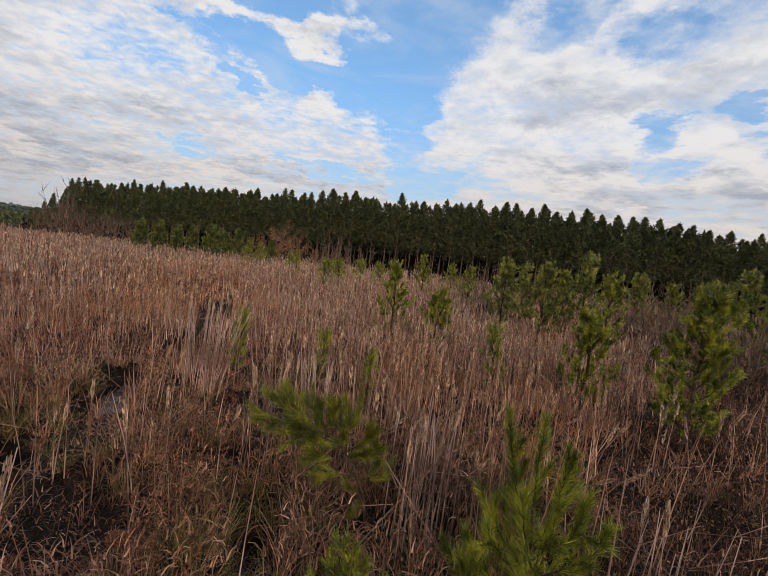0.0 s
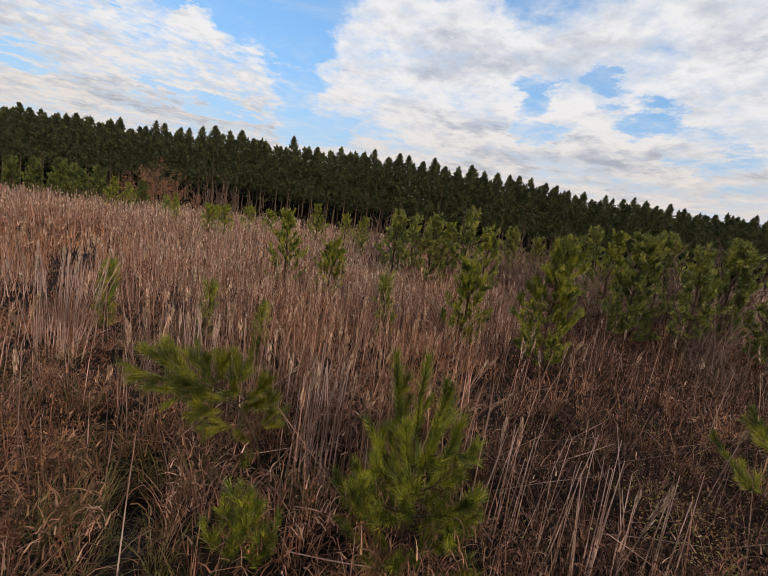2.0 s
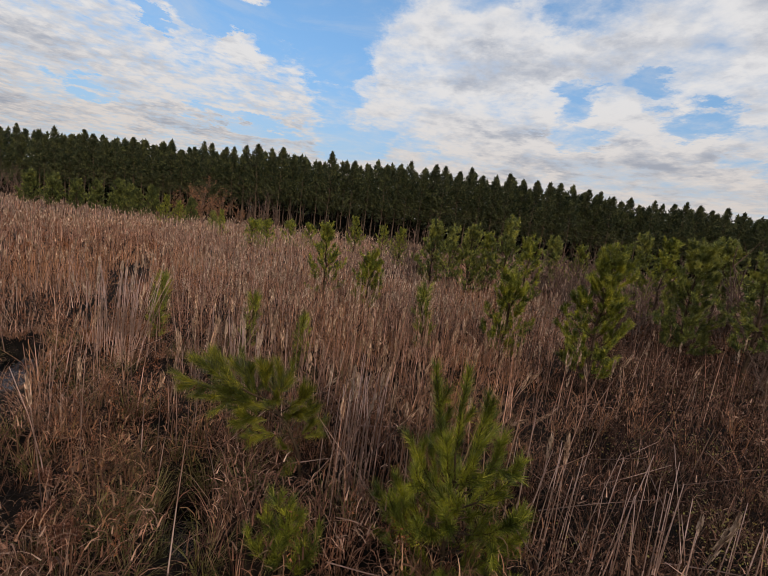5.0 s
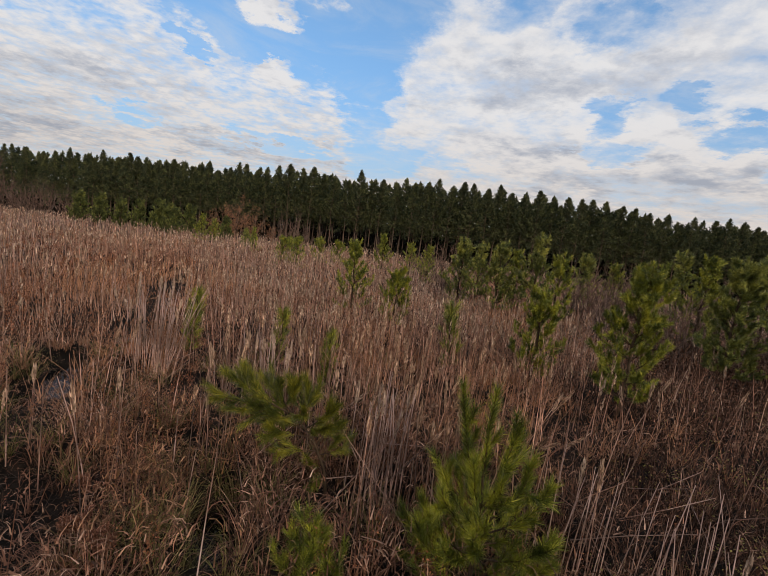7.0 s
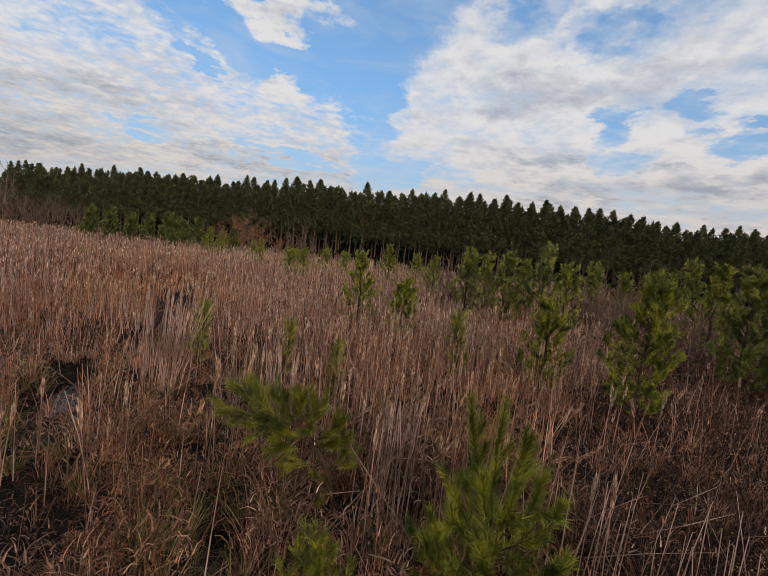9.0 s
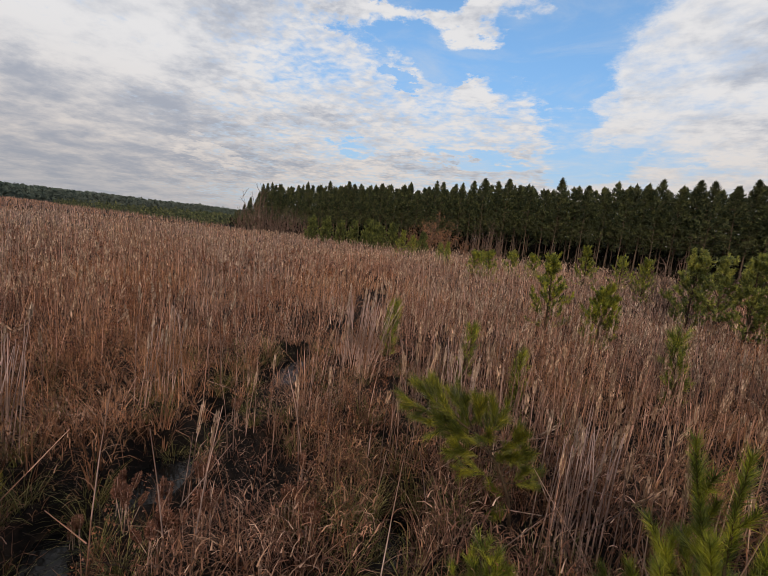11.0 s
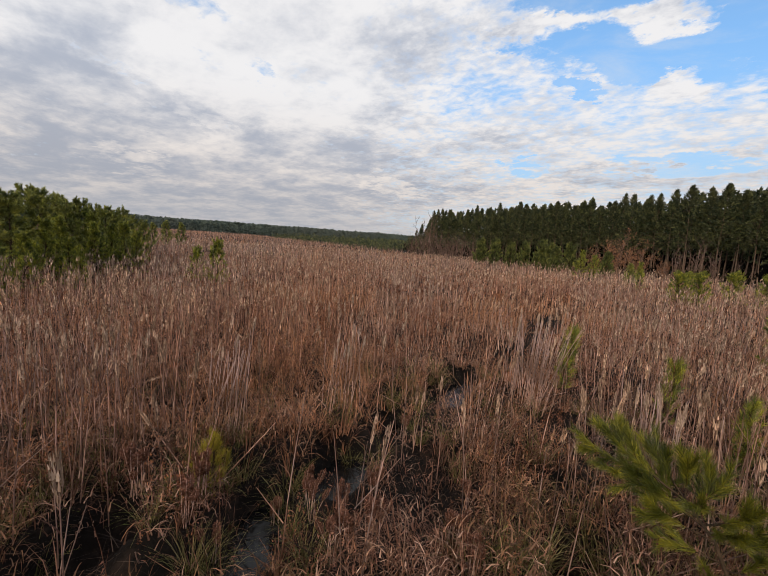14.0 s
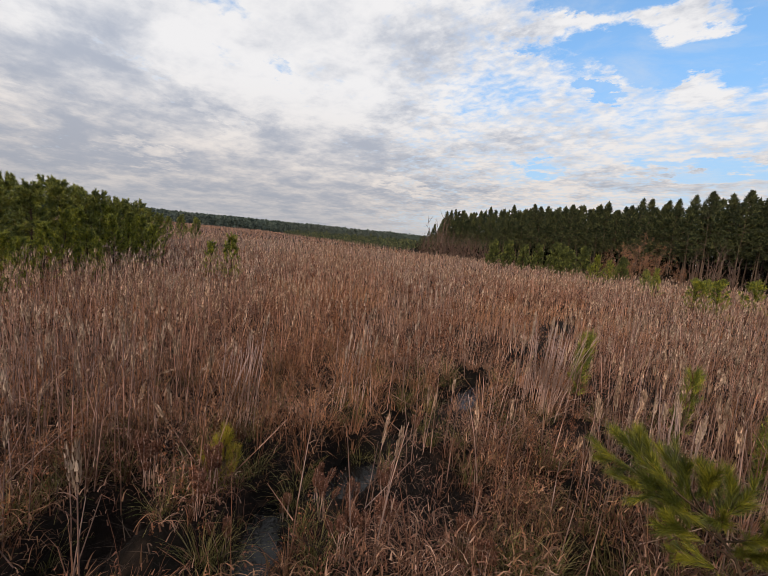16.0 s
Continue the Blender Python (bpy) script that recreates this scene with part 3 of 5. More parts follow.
def tall_grass():
    stems, plumes, leaves = [], [], []
    for r0, r1, per, near in ((2.3, 7.0, 34, 2), (7.0, 14.0, 29, 1), (14.0, 34.0, 14, 0), (34.0, 72.0, 4.5, 0), (72.0, 190.0, 0.7, 0), (190.0, 430.0, 0.13, 0)):
        a0 = A0 if r1 < 80 else 25
        x, y = scatter(r0, r1, a0, A1, per)
        x, y = keep(x, y, tall_chance(x, y))
        n, r = len(x), np.hypot(x, y)
        base = np.stack((x, y, ground_z(x, y)), -1)
        h = rng.normal(1.22, 0.20, n).clip(0.6, 1.75) * (0.86 + 0.3 * value_noise(x, y, 0.25, 33))
        lean = np.abs(rng.normal(0, 0.085, n)) + (rng.random(n) < 0.15) * rng.uniform(0.2, 1.0, n)
        way = rng.uniform(0, 2 * math.pi, n)
        curl = rng.normal(0.06, 0.08, n)
        if near == 2:
            v, f, c = ribbons(base, way, h, np.full(n, 0.001), lean, curl, 3)
            for s in range(3):
                stems.append(rods(c[:, s], c[:, s + 1], np.full(n, 0.0078 - 0.0016 * s), np.full(n, 0.0062 - 0.0016 * s), 3))
        else:
            w = np.maximum(0.0165, r * 0.0014) if r1 < 80 else r * 0.0008
            v, f, c = ribbons(base, way, h, w * rng.uniform(0.75, 1.25, n), lean, curl, 2 if r1 < 40 else 1, rng.uniform(0, math.pi, n), 2.5)
            stems.append((v, f))
        if near:
            m = n * (3 if near == 2 else 1)
            i, u = rng.integers(0, n, m), rng.uniform(0.15, 0.85, m)
            k = c.shape[1] - 1
            j = np.minimum((u * k).astype(int), k - 1)
            q = c[i, j] + (c[i, j + 1] - c[i, j]) * (u * k - j)[:, None]
            v, f, _ = ribbons(q, rng.uniform(0, 6.28, m), rng.uniform(0.12, 0.38, m), np.full(m, 0.011 if near == 2 else 0.013), rng.uniform(0.15, 0.7, m), rng.uniform(0.6, 2.6, m), 4 if near == 2 else 3, None, 1.7)
            leaves.append((v, f))
        has = rng.random(n) < (0.55, 0.45, 0.42)[near]
        tip, d = c[has, -1], unit(c[has, -1] - c[has, -2])
        ln = rng.uniform(0.16, 0.34, has.sum())
        rr = r[has]
        if near == 2:
            plumes.append(plume_hairs(tip, d, ln, 54, np.full(len(tip), 0.058), np.full(len(tip), 0.0140), rng))
        elif near == 1:
            plumes.append(plume_hairs(tip, d, ln, 26, np.full(len(tip), 0.058), np.full(len(tip), 0.0190), rng))
        elif r1 < 80:
            plumes.append(plume_hairs(tip, d, ln, 5, np.full(len(tip), 0.15), np.maximum(0.028, rr * 0.0013), rng))
    # broken stalks lying over the tussocks
    x, y = scatter(2.6, 7.5, -62, 92, 1.5)
    x, y = keep(x, y, 0.15 + 0.85 * shore(x, y))
    n = len(x)
    base = np.stack((x, y, ground_z(x, y) + rng.uniform(0.02, 0.35, n)), -1)
    v, f, c = ribbons(base, rng.uniform(0, 6.28, n), rng.uniform(0.4, 1.05, n), np.full(n, 0.001), rng.uniform(0.6, 1.4, n), rng.normal(0.0, 0.08, n), 2)
    for k in range(2):
        stems.append(rods(c[:, k], c[:, k + 1], np.full(n, 0.0062 - 0.0014 * k), np.full(n, 0.0048 - 0.0014 * k), 3))
    stuff("tall_grass", stems, M_STEM, "dry tan upright plume grass stems in the marsh", "grass")
    stuff("grass_leaves", leaves, M_BLADE, "curled dry leaves hanging on grass stems", "grass")
    stuff("grass_plumes", plumes, M_PLUME, "pale feathery seed heads on dry grass stems", "grass")


def grass_clump(az, r0, count, top, tilt, way):
    """A close bunch of plume grass: single stalks, some with a seed head."""
    cx, cy = -math.sin(radians(az)) * r0, math.cos(radians(az)) * r0
    ob = new("plume_grass_clump")
    ob.location = (cx, cy, float(ground_z(np.array(cx), np.array(cy))) - 0.02)
    foot = np.hstack((rng.normal(0, 0.15, (count, 2)), np.zeros((count, 1))))
    _, _, c = ribbons(foot, way + rng.normal(0, 0.5, count), rng.normal(top, 0.14, count), np.full(count, 0.001), np.abs(rng.normal(tilt, 0.12, count)), rng.normal(0.05, 0.06, count), 3)
    for line in c:
        rad = np.array((0.0078, 0.0062, 0.0046, 0.0030)) * rng.uniform(0.85, 1.15)
        stalk = part("stalk", [rods(line[:-1], line[1:], rad[:-1], rad[1:], 4)], M_STEM, ob)
        if rng.random() < 0.25:
            part("seed_head", [plume_hairs(line[-1:], unit(line[-1:] - line[-2:-1]), rng.uniform(0.15, 0.28, 1), 60, np.array([0.05]), np.array([0.014]), rng)], M_PLUME, stalk, "pale feathery seed head")
    return tagged(ob, "clump of tall dry tan plume grass stalks", "grass", "plume grass clumps")


def tussocks(r0, r1, per, count, spread, wide, segs, chance):
    """Clumps of arching blades: their places, then all blades at once."""
    x, y = scatter(r0, r1, A0, A1, per)
    x, y = keep(x, y, chance(x, y))
    n = rng.poisson(count, len(x)).clip(count // 3, None)
    size = np.repeat(rng.lognormal(0, 0.28, len(x)).clip(0.5, 1.7), n)
    cx, cy = np.repeat(x, n), np.repeat(y, n)
    m = len(cx)
    a, rr = rng.uniform(0, 2 * math.pi, m), np.abs(rng.normal(0, spread, m))
    bx, by = cx + np.cos(a) * rr, cy + np.sin(a) * rr
    base = np.stack((bx, by, ground_z(bx, by) - 0.02), -1)
    ln = rng.gamma(9, 0.042, m).clip(0.12, 0.75) * size * (0.6 + 0.5 * mound(bx, by))
    v, f, _ = ribbons(base, a + rng.normal(0, 0.5, m), ln, wide * rng.uniform(0.6, 1.4, m), np.abs(rng.normal(0.22, 0.22, m)), np.abs(rng.normal(0.9, 1.0, m)), segs, None, 1.8)
    return v, f


def low_chance(x, y):
    among = np.clip(1.4 - np.abs(headings(x, y) + 8) / 24, 0, 1) * np.clip((9 - np.hypot(x, y)) / 2, 0, 1)
    return (1 - 0.3 * among) * (1 - 0.85 * scrub_zone(x, y)) * field_edge(x, y) * (0.04 + 0.96 * shore(x, y)) * (wet(x, y) > 0.02) * np.where(off_line(x, y, DITCH) < 0.14, 0.1, 1.0) * (0.26 + 0.9 * mound(x, y) + 0.6 * np.clip((np.hypot(x, y) - 6) / 4, 0, 1))


def low_grass():
    curls, field = [], []
    blades = [tussocks(1.5, 5.5, 19, 21, 0.075, 0.0125, 3, low_chance)]
    field.append(tussocks(5.5, 10.0, 13, 20, 0.085, 0.0150, 3, low_chance))
    for r0, r1, per, segs, wd in ((10.0, 22.0, 82, 2, 0.0155), (22.0, 50.0, 14, 2, 0.032), (50.0, 110.0, 2.6, 1, 0.07), (110.0, 430.0, 0.30, 1, 0.22)):
        x, y = scatter(r0, r1, A0 if r1 < 120 else 25, A1, per)
        x, y = keep(x, y, low_chance(x, y))
        n = len(x)
        base = np.stack((x, y, ground_z(x, y) - 0.02), -1)
        h = rng.gamma(6, 0.085, n).clip(0.2, 0.95) * (0.65 + 0.7 * value_noise(x, y, 0.8, 43))
        lean = np.abs(rng.normal(0.16, 0.2, n))
        curl = np.abs(rng.normal(0.5, 0.75, n)) * (rng.random(n) < 0.75)
        v, f, _ = ribbons(base, rng.uniform(0, 2 * math.pi, n), h, wd * rng.uniform(0.6, 1.4, n), lean, curl, segs, None, 1.8)
        field.append((v, f))
    # the marsh goes on behind the stand
    for r0, r1, per, wd in ((1.2, 14.0, 75, 0.012), (14.0, 26.0, 14, 0.03)):
        x, y = scatter(r0, r1, A1, 360 + A0, per)
        n = len(x)
        v, f, _ = ribbons(np.stack((x, y, ground_z(x, y) - 0.02), -1), rng.uniform(0, 6.28, n), rng.uniform(0.3, 0.8, n), wd * rng.uniform(0.6, 1.4, n), np.abs(rng.normal(0.2, 0.2, n)), rng.uniform(0, 1.4, n), 2, None, 1.8)
        field.append((v, f))
    stuff("field_grass", field, M_FIELD, "dry tan and rust grass of the open marsh", "grass")
    stuff("low_grass", blades, M_BLADE, "withered red-brown bluestem grass covering the marsh", "grass")
    # short curled leaves at all heights between the tussocks
    for r0, r1, per, wide, segs in ((1.5, 5.5, 640, 0.0130, 3), (5.5, 11.0, 240, 0.017, 2)):
        x, y = scatter(r0, r1, A0, A1, per)
        x, y = keep(x, y, low_chance(x, y))
        n = len(x)
        z = rng.random(n) ** 0.6 * 0.46 * (0.12 + mound(x, y))
        base = np.stack((x, y, ground_z(x, y) + z), -1)
        v, f, _ = ribbons(base, rng.uniform(0, 6.28, n), rng.uniform(0.07, 0.22, n), wide * rng.uniform(0.6, 1.3, n), rng.uniform(0.0, 1.0, n), rng.uniform(0.8, 3.0, n), segs, None, 2.2)
        curls.append((v, f))
    stuff("curled_leaves", curls, M_CURL, "short curled rust and tan grass leaves", "grass")
    # flattened dead straw on the soil, its colour darkened for shade under the grass
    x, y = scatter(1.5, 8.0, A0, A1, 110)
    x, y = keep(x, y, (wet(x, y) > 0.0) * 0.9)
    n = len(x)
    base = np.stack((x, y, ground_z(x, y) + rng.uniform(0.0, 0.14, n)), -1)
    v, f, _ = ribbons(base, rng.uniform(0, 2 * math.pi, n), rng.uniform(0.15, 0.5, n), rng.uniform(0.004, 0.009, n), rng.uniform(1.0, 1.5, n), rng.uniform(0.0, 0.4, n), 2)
    stuff("straw_litter", [(v, f)], M_LITTER_SHADE, "flattened dead straw on the marsh soil, darkened for shade under the grass", "grass")


def rust_bits():
    """Small withered leaves and seed clusters on broken-down stalks."""
    out = []
    for r0, r1, per, size, k in ((1.8, 7.0, 46, 0.020, 24), (7.0, 16.0, 66, 0.032, 10), (16.0, 42.0, 12.0, 0.095, 5)):
        x, y = scatter(r0, r1, A0, A1, per)
        a = headings(x, y)
        lush = np.clip((a + 5) / 25, 0.25, 1)
        x, y = keep(x, y, np.clip((value_noise(x, y, 1.4, 51) - 0.30) * 2.4, 0.05, 1) * lush * (1 - 0.55 * scrub_zone(x, y)) * np.maximum(0.25 + 0.75 * mound(x, y), np.clip((np.hypot(x, y) - 5) / 3, 0, 1)) * (wet(x, y) > 0.08) * shore(x, y) * field_edge(x, y))
        n = len(x)
        top = np.stack((x, y, ground_z(x, y) + rng.uniform(0.20, 0.62, n)), -1)
        p = top[:, None] + rng.normal(0, 1, (n, k, 3)) * (0.022, 0.022, 0.085)
        d = unit(rng.normal(0, 1, (n, k, 3)) + (0, 0, 0.8))
        out.append(needles(p.reshape(-1, 3), d.reshape(-1, 3), rng.uniform(0.8, 1.8, n * k) * size, rng.uniform(0.4, 0.7, n * k) * size, rng))
    stuff("rust_weeds", out, M_RUST, "rusty red withered weed tops among the grass", "weeds")


TUSSOCKS = ((-1.16, 3.38), (-1.27, 3.24), (-0.95, 3.25), (-4.39, 3.62), (-3.21, 1.31), (-3.9, 3.62), (-4.35, 3.89), (-3.22, 1.46), (-4.6, 2.38))


def sedges():
    """Olive sedge tussocks along the ditch."""
    out = []
    x, y = scatter(1.6, 9.0, -10, A1, 10.0)
    w = wet(x, y)
    x, y = keep(x, y, np.where((w > 0.03) & (w < 0.55), 0.6, np.where(w < 1.4, 0.26, 0.08)) * (w > 0.06) * shore(x, y))
    x, y = np.append(x, [p[0] for p in TUSSOCKS]), np.append(y, [p[1] for p in TUSSOCKS])
    for cx, cy in zip(x, y):
        n = int(rng.uniform(50, 85))
        a = rng.uniform(0, 2 * math.pi, n)
        rr = rng.uniform(0, 0.10, n)
        b = np.stack((np.cos(a) * rr, np.sin(a) * rr, np.zeros(n)), -1)
        v, f, _ = ribbons(b, a + rng.normal(0, 0.4, n), rng.uniform(0.22, 0.52, n), rng.uniform(0.004, 0.009, n), rng.uniform(0.05, 0.5, n), rng.uniform(0.3, 1.7, n), 4, None, 1.6)
        at = (float(cx), float(cy), float(ground_z(np.array(cx), np.array(cy))) - 0.02)
        if math.hypot(cx, cy) < 5.2:
            ob = new("sedge_tussock", mesh_of("sedge_tussock", [(v, f)], M_SEDGE))
            ob.location = at
            tagged(ob, "arching olive and straw sedge tussock by the ditch", "sedge", "sedge tussocks")
        else:
            out.append((v + at, f))
    stuff("sedge", out, M_SEDGE, "olive and straw sedge tussocks beside the ditch", "sedge")


def dark_scrub():
    """Low tangled brown scrub with a few yellow-green leaves."""
    twigs, leaves = [], []
    for r0, r1, per, w in ((2.0, 7.0, 330, 0.0085), (7.0, 14.0, 150, 0.014), (14.0, 26.0, 50, 0.023)):
        x, y = scatter(r0, r1, A0, -22, per)
        x, y = keep(x, y, scrub_zone(x, y) * (0.4 + 0.8 * value_noise(x, y, 1.7, 61)))
        n = len(x)
        base = np.stack((x, y, ground_z(x, y)), -1)
        v, f, c = ribbons(base, rng.uniform(0, 2 * math.pi, n), rng.uniform(0.25, 0.62, n), w * rng.uniform(0.6, 1.3, n), rng.uniform(0.0, 0.8, n), rng.uniform(-0.3, 1.1, n), 3)
        twigs.append((v, f))
        m = rng.random(n) < 0.6
        p = np.repeat(c[m, -1], 3, 0) + rng.normal(0, 0.05, (m.sum() * 3, 3))
        twigs.append(needles(p, unit(rng.normal(size=p.shape)), rng.uniform(2.5, 5, len(p)) * w, rng.uniform(1.5, 3, len(p)) * w, rng))
    stuff("brown_scrub", twigs, M_DARKSCRUB, "low tangled dark brown scrub and dead stalks", "scrub")
    x, y = scatter(2.0, 12.0, A0, -36, 34)
    x, y = keep(x, y, np.clip(1.5 - np.hypot(x - LEAFY[0], y - LEAFY[1]) / 0.55, 0.03 + 0.25 * np.clip((value_noise(x, y, 0.9, 71) - 0.5) * 5, 0, 1), 1))
    n = len(x)
    p = np.stack((np.repeat(x, 16), np.repeat(y, 16), np.repeat(ground_z(x, y), 16)), -1) + rng.normal(0, 1, (n * 16, 3)) * (0.12, 0.12, 0.09) + (0, 0, 0.38)
    d = unit(rng.normal(size=p.shape) * (1, 1, 0.4))
    s = np.cross(d, unit(rng.normal(size=p.shape)))
    ln, wd = rng.uniform(0.016, 0.034, (n * 16, 1)), rng.uniform(0.006, 0.011, (n * 16, 1))
    v = np.stack((p, p + d * ln * 0.5 - s * wd, p + d * ln, p + d * ln * 0.5 + s * wd), 1)
    stuff("scrub_leaves", [(v.reshape(-1, 3), np.arange(n * 64).reshape(-1, 4))], M_LEAFLET, "small yellow-green leaves on low scrub", "scrub")


tall_grass()
for bunch in BUNCHES:
    grass_clump(*bunch)
low_grass()
rust_bits()
sedges()
dark_scrub()

# ---- single weeds by the ditch ----


def withered_weed(seed, stems, h):
    """A clump of thin stalks, each with a plump rusty seed head."""
    r = np.random.default_rng(seed)
    ob = new("withered_weed")
    for _ in range(stems):
        a, lean, ln = r.uniform(0, 6.28), abs(r.normal(0, 0.20)), h * r.uniform(0.75, 1.1)
        d = np.array((math.cos(a) * math.sin(lean), math.sin(a) * math.sin(lean), math.cos(lean)))
        foot = np.array((r.normal(0, 0.035), r.normal(0, 0.035), 0.0))
        tip = foot + d * ln
        stem = part("stem", [rods(foot[None], tip[None], np.array([0.0042]), np.array([0.0026]), 4)], M_STEM, ob)
        n, size = 190, r.uniform(0.75, 1.1)
        u = r.random(n)
        girth = 0.026 * size * np.sin(math.pi * np.clip(u * 0.9 + 0.08, 0, 1)) ** 0.7
        w = r.uniform(0, 6.28, n)
        p = tip - d * (u * 0.15 * size)[:, None] + np.stack((np.cos(w) * girth, np.sin(w) * girth, np.zeros(n)), -1)
        out = unit(np.stack((np.cos(w), np.sin(w), r.uniform(0.2, 1.6, n)), -1))
        part("seed_head", [needles(p, out, r.uniform(0.016, 0.034, n), r.uniform(0.010, 0.018, n), r)], M_RUST, stem, "rusty pink fluffy seed head")
    return tagged(ob, "withered weed with rusty pink seed heads by the ditch", "weed", "weeds by the ditch")


WEEDS = [withered_weed(61, 6, 0.46), withered_weed(62, 4, 0.42), withered_weed(63, 8, 0.50)]
for i, (x, y, sc) in enumerate(((-3.55, 1.30, 1.0), (-3.32, 1.46, 0.9), (-3.78, 1.52, 1.0), (-3.48, 2.22, 0.8), (-3.33, 2.50, 0.95), (-3.03, 2.32, 0.9), (-2.93, 2.60, 0.85), (-2.45, 2.36, 1.05), (-2.42, 2.10, 0.95), (-2.20, 2.40, 1.1),
                                (-3.62, 4.34, 0.9), (-4.35, 1.10, 1.0), (-4.15, 1.65, 0.9), (-2.85, 3.05, 0.9), (-1.75, 2.95, 0.9), (-2.05, 3.60, 0.8), (-4.75, 1.95, 1.0), (-1.45, 2.75, 0.8))):
    m = pose(x, y, float(ground_z(np.array(x), np.array(y))) - 0.01, 0, 0, 47 * i)
    weed = WEEDS[i] if i < 3 else copy_thing(WEEDS[i % 3], m)
    weed.matrix_world = m
    weed.scale = (sc,) * 3

# ---- young pines ----


class Wood:
    """Collects limbs and needles of one plant."""

    def __init__(self, seed):
        self.r = np.random.default_rng(seed)
        self.limbs, self.shoots = [], []

    def limb(self, pts, r0, r1):
        rad = np.linspace(r0, r1, len(pts))
        for i in range(len(pts) - 1):
            self.limbs.append((pts[i], pts[i + 1], rad[i], rad[i + 1]))

    def wood(self, sides):
        a = [np.array(c) for c in zip(*self.limbs)]
        return rods(a[0], a[1], a[2], a[3], sides)

    def foliage(self, per_m, length, width, spread, droop=0.05):
        """Bottle-brush shoots: needles all along, laid forward, with a tuft at the tip."""
        p0, p1 = (np.array(c) for c in zip(*self.shoots))
        ax = p1 - p0
        ln = np.linalg.norm(ax, axis=1)
        n = np.maximum(4, (per_m * ln).astype(int))
        i = np.repeat(np.arange(len(n)), n)
        m = len(i)
        u = self.r.random(m) ** 0.85
        a = (ax / ln[:, None])[i]
        perp = unit(np.cross(a, self.r.normal(size=(m, 3))))
        th = spread * self.r.uniform(0.45, 1.25, m) * (1.1 - 0.35 * u)
        d = unit(a * np.cos(th)[:, None] + perp * np.sin(th)[:, None] - np.array((0, 0, droop)))
        return needles(p0[i] + ax[i] * u[:, None], d, length * self.r.uniform(0.7, 1.15, m), width * self.r.uniform(0.7, 1.3, m), self.r)


def curve_pts(p, d, length, up, n, r, wob=0.06):
    pts, d = [np.array(p, float)], np.array(d, float)
    for _ in range(n):
        d = d + np.array((0, 0, up / n)) + r.normal(0, wob, 3)
        d /= np.linalg.norm(d)
        pts.append(pts[-1] + d * length / n)
    return pts


def finish_pine(w, tree, trunk_mesh, branches, mat, per_m, needle, width, angle, droop=0.05):
    part("trunk", [trunk_mesh], M_TWIG, tree)
    for b in branches:
        a = [np.array(c) for c in zip(*b)]
        part("branch", [rods(a[0], a[1], a[2], a[3], 3)], M_TWIG, tree)
    part("crown", [w.foliage(per_m, needle, width, angle, droop)], mat, tree, "long green pine needles")


def young_pine(name, h, spread, seed, mat, label, category="pine", per_m=300, needle=0.16, width=0.0045, whorl=0.30, clear=0.12, wander=0.02, sub=3, open_angle=0.75, up=0.7):
    """A sapling pine at the origin, h high: trunk, whorls of upswept limbs, needle crown."""
    w = Wood(seed)
    r = w.r
    tree = new(name)
    n = max(6, int(h / 0.22))
    zs = np.linspace(0, 1, n + 1)
    sway = np.cumsum(r.normal(0, wander, (n + 1, 2)), 0) * (zs[:, None] > 0)
    trunk = np.stack((sway[:, 0], sway[:, 1], zs * h), -1)
    rad = 0.008 + 0.010 * h * (1 - zs) + 0.004
    at = lambda z: np.array([np.interp(z / h, zs, trunk[:, i]) for i in range(3)])
    z = h * clear
    branches = []
    while z < h * 0.90:
        t = z / h
        k = r.integers(4, 7)
        a0 = r.uniform(0, 6.28)
        for i in range(k):
            a = a0 + i * 6.283 / k + r.normal(0, 0.25)
            ln = spread * (0.16 + 0.94 * (1 - t) ** 0.9) * r.uniform(0.6, 1.15) * (0.70 + 0.30 * min(1, t / 0.30))
            rise = 0.15 + 0.55 * t + r.normal(0, 0.17)
            d = np.array((math.cos(a) * math.cos(rise), math.sin(a) * math.cos(rise), math.sin(rise)))
            pts = curve_pts(at(z + r.normal(0, 0.04)), d, ln, up, 5, r)
            first = len(w.limbs)
            w.limb(pts, 0.004 + 0.010 * ln, 0.003)
            w.shoots += [(pts[s - 1], pts[s]) for s in range(3, 6)]
            for j in range(sub if ln > 0.25 else 1):
                s = int(r.integers(1, 5))
                q = pts[s] + (pts[s + 1] - pts[s]) * r.random()
                d2 = unit(unit(pts[s + 1] - pts[s]) * 0.8 + r.normal(0, 0.60, 3) + (0, 0, 0.35))
                p2 = curve_pts(q, d2, r.uniform(0.13, 0.26) * (0.7 + 0.1 * h), 0.9, 2, r)
                w.limb(p2, 0.0042, 0.0022)
                w.shoots += [(p2[0] + (p2[1] - p2[0]) * 0.3, p2[1]), (p2[1], p2[2])]
            branches.append(w.limbs[first:])
        z += whorl * r.uniform(0.75, 1.2) * (0.7 + 0.5 * (1 - t))
    w.shoots += [(at(h * 0.86), at(h) + (0, 0, 0.04)), (at(h * 0.72), at(h * 0.88))]
    finish_pine(w, tree, rods(trunk[:-1], trunk[1:], rad[:-1], rad[1:], 6), branches, mat, per_m, needle, width, open_angle)
    return tagged(tree, label, category, "young pines in the marsh")


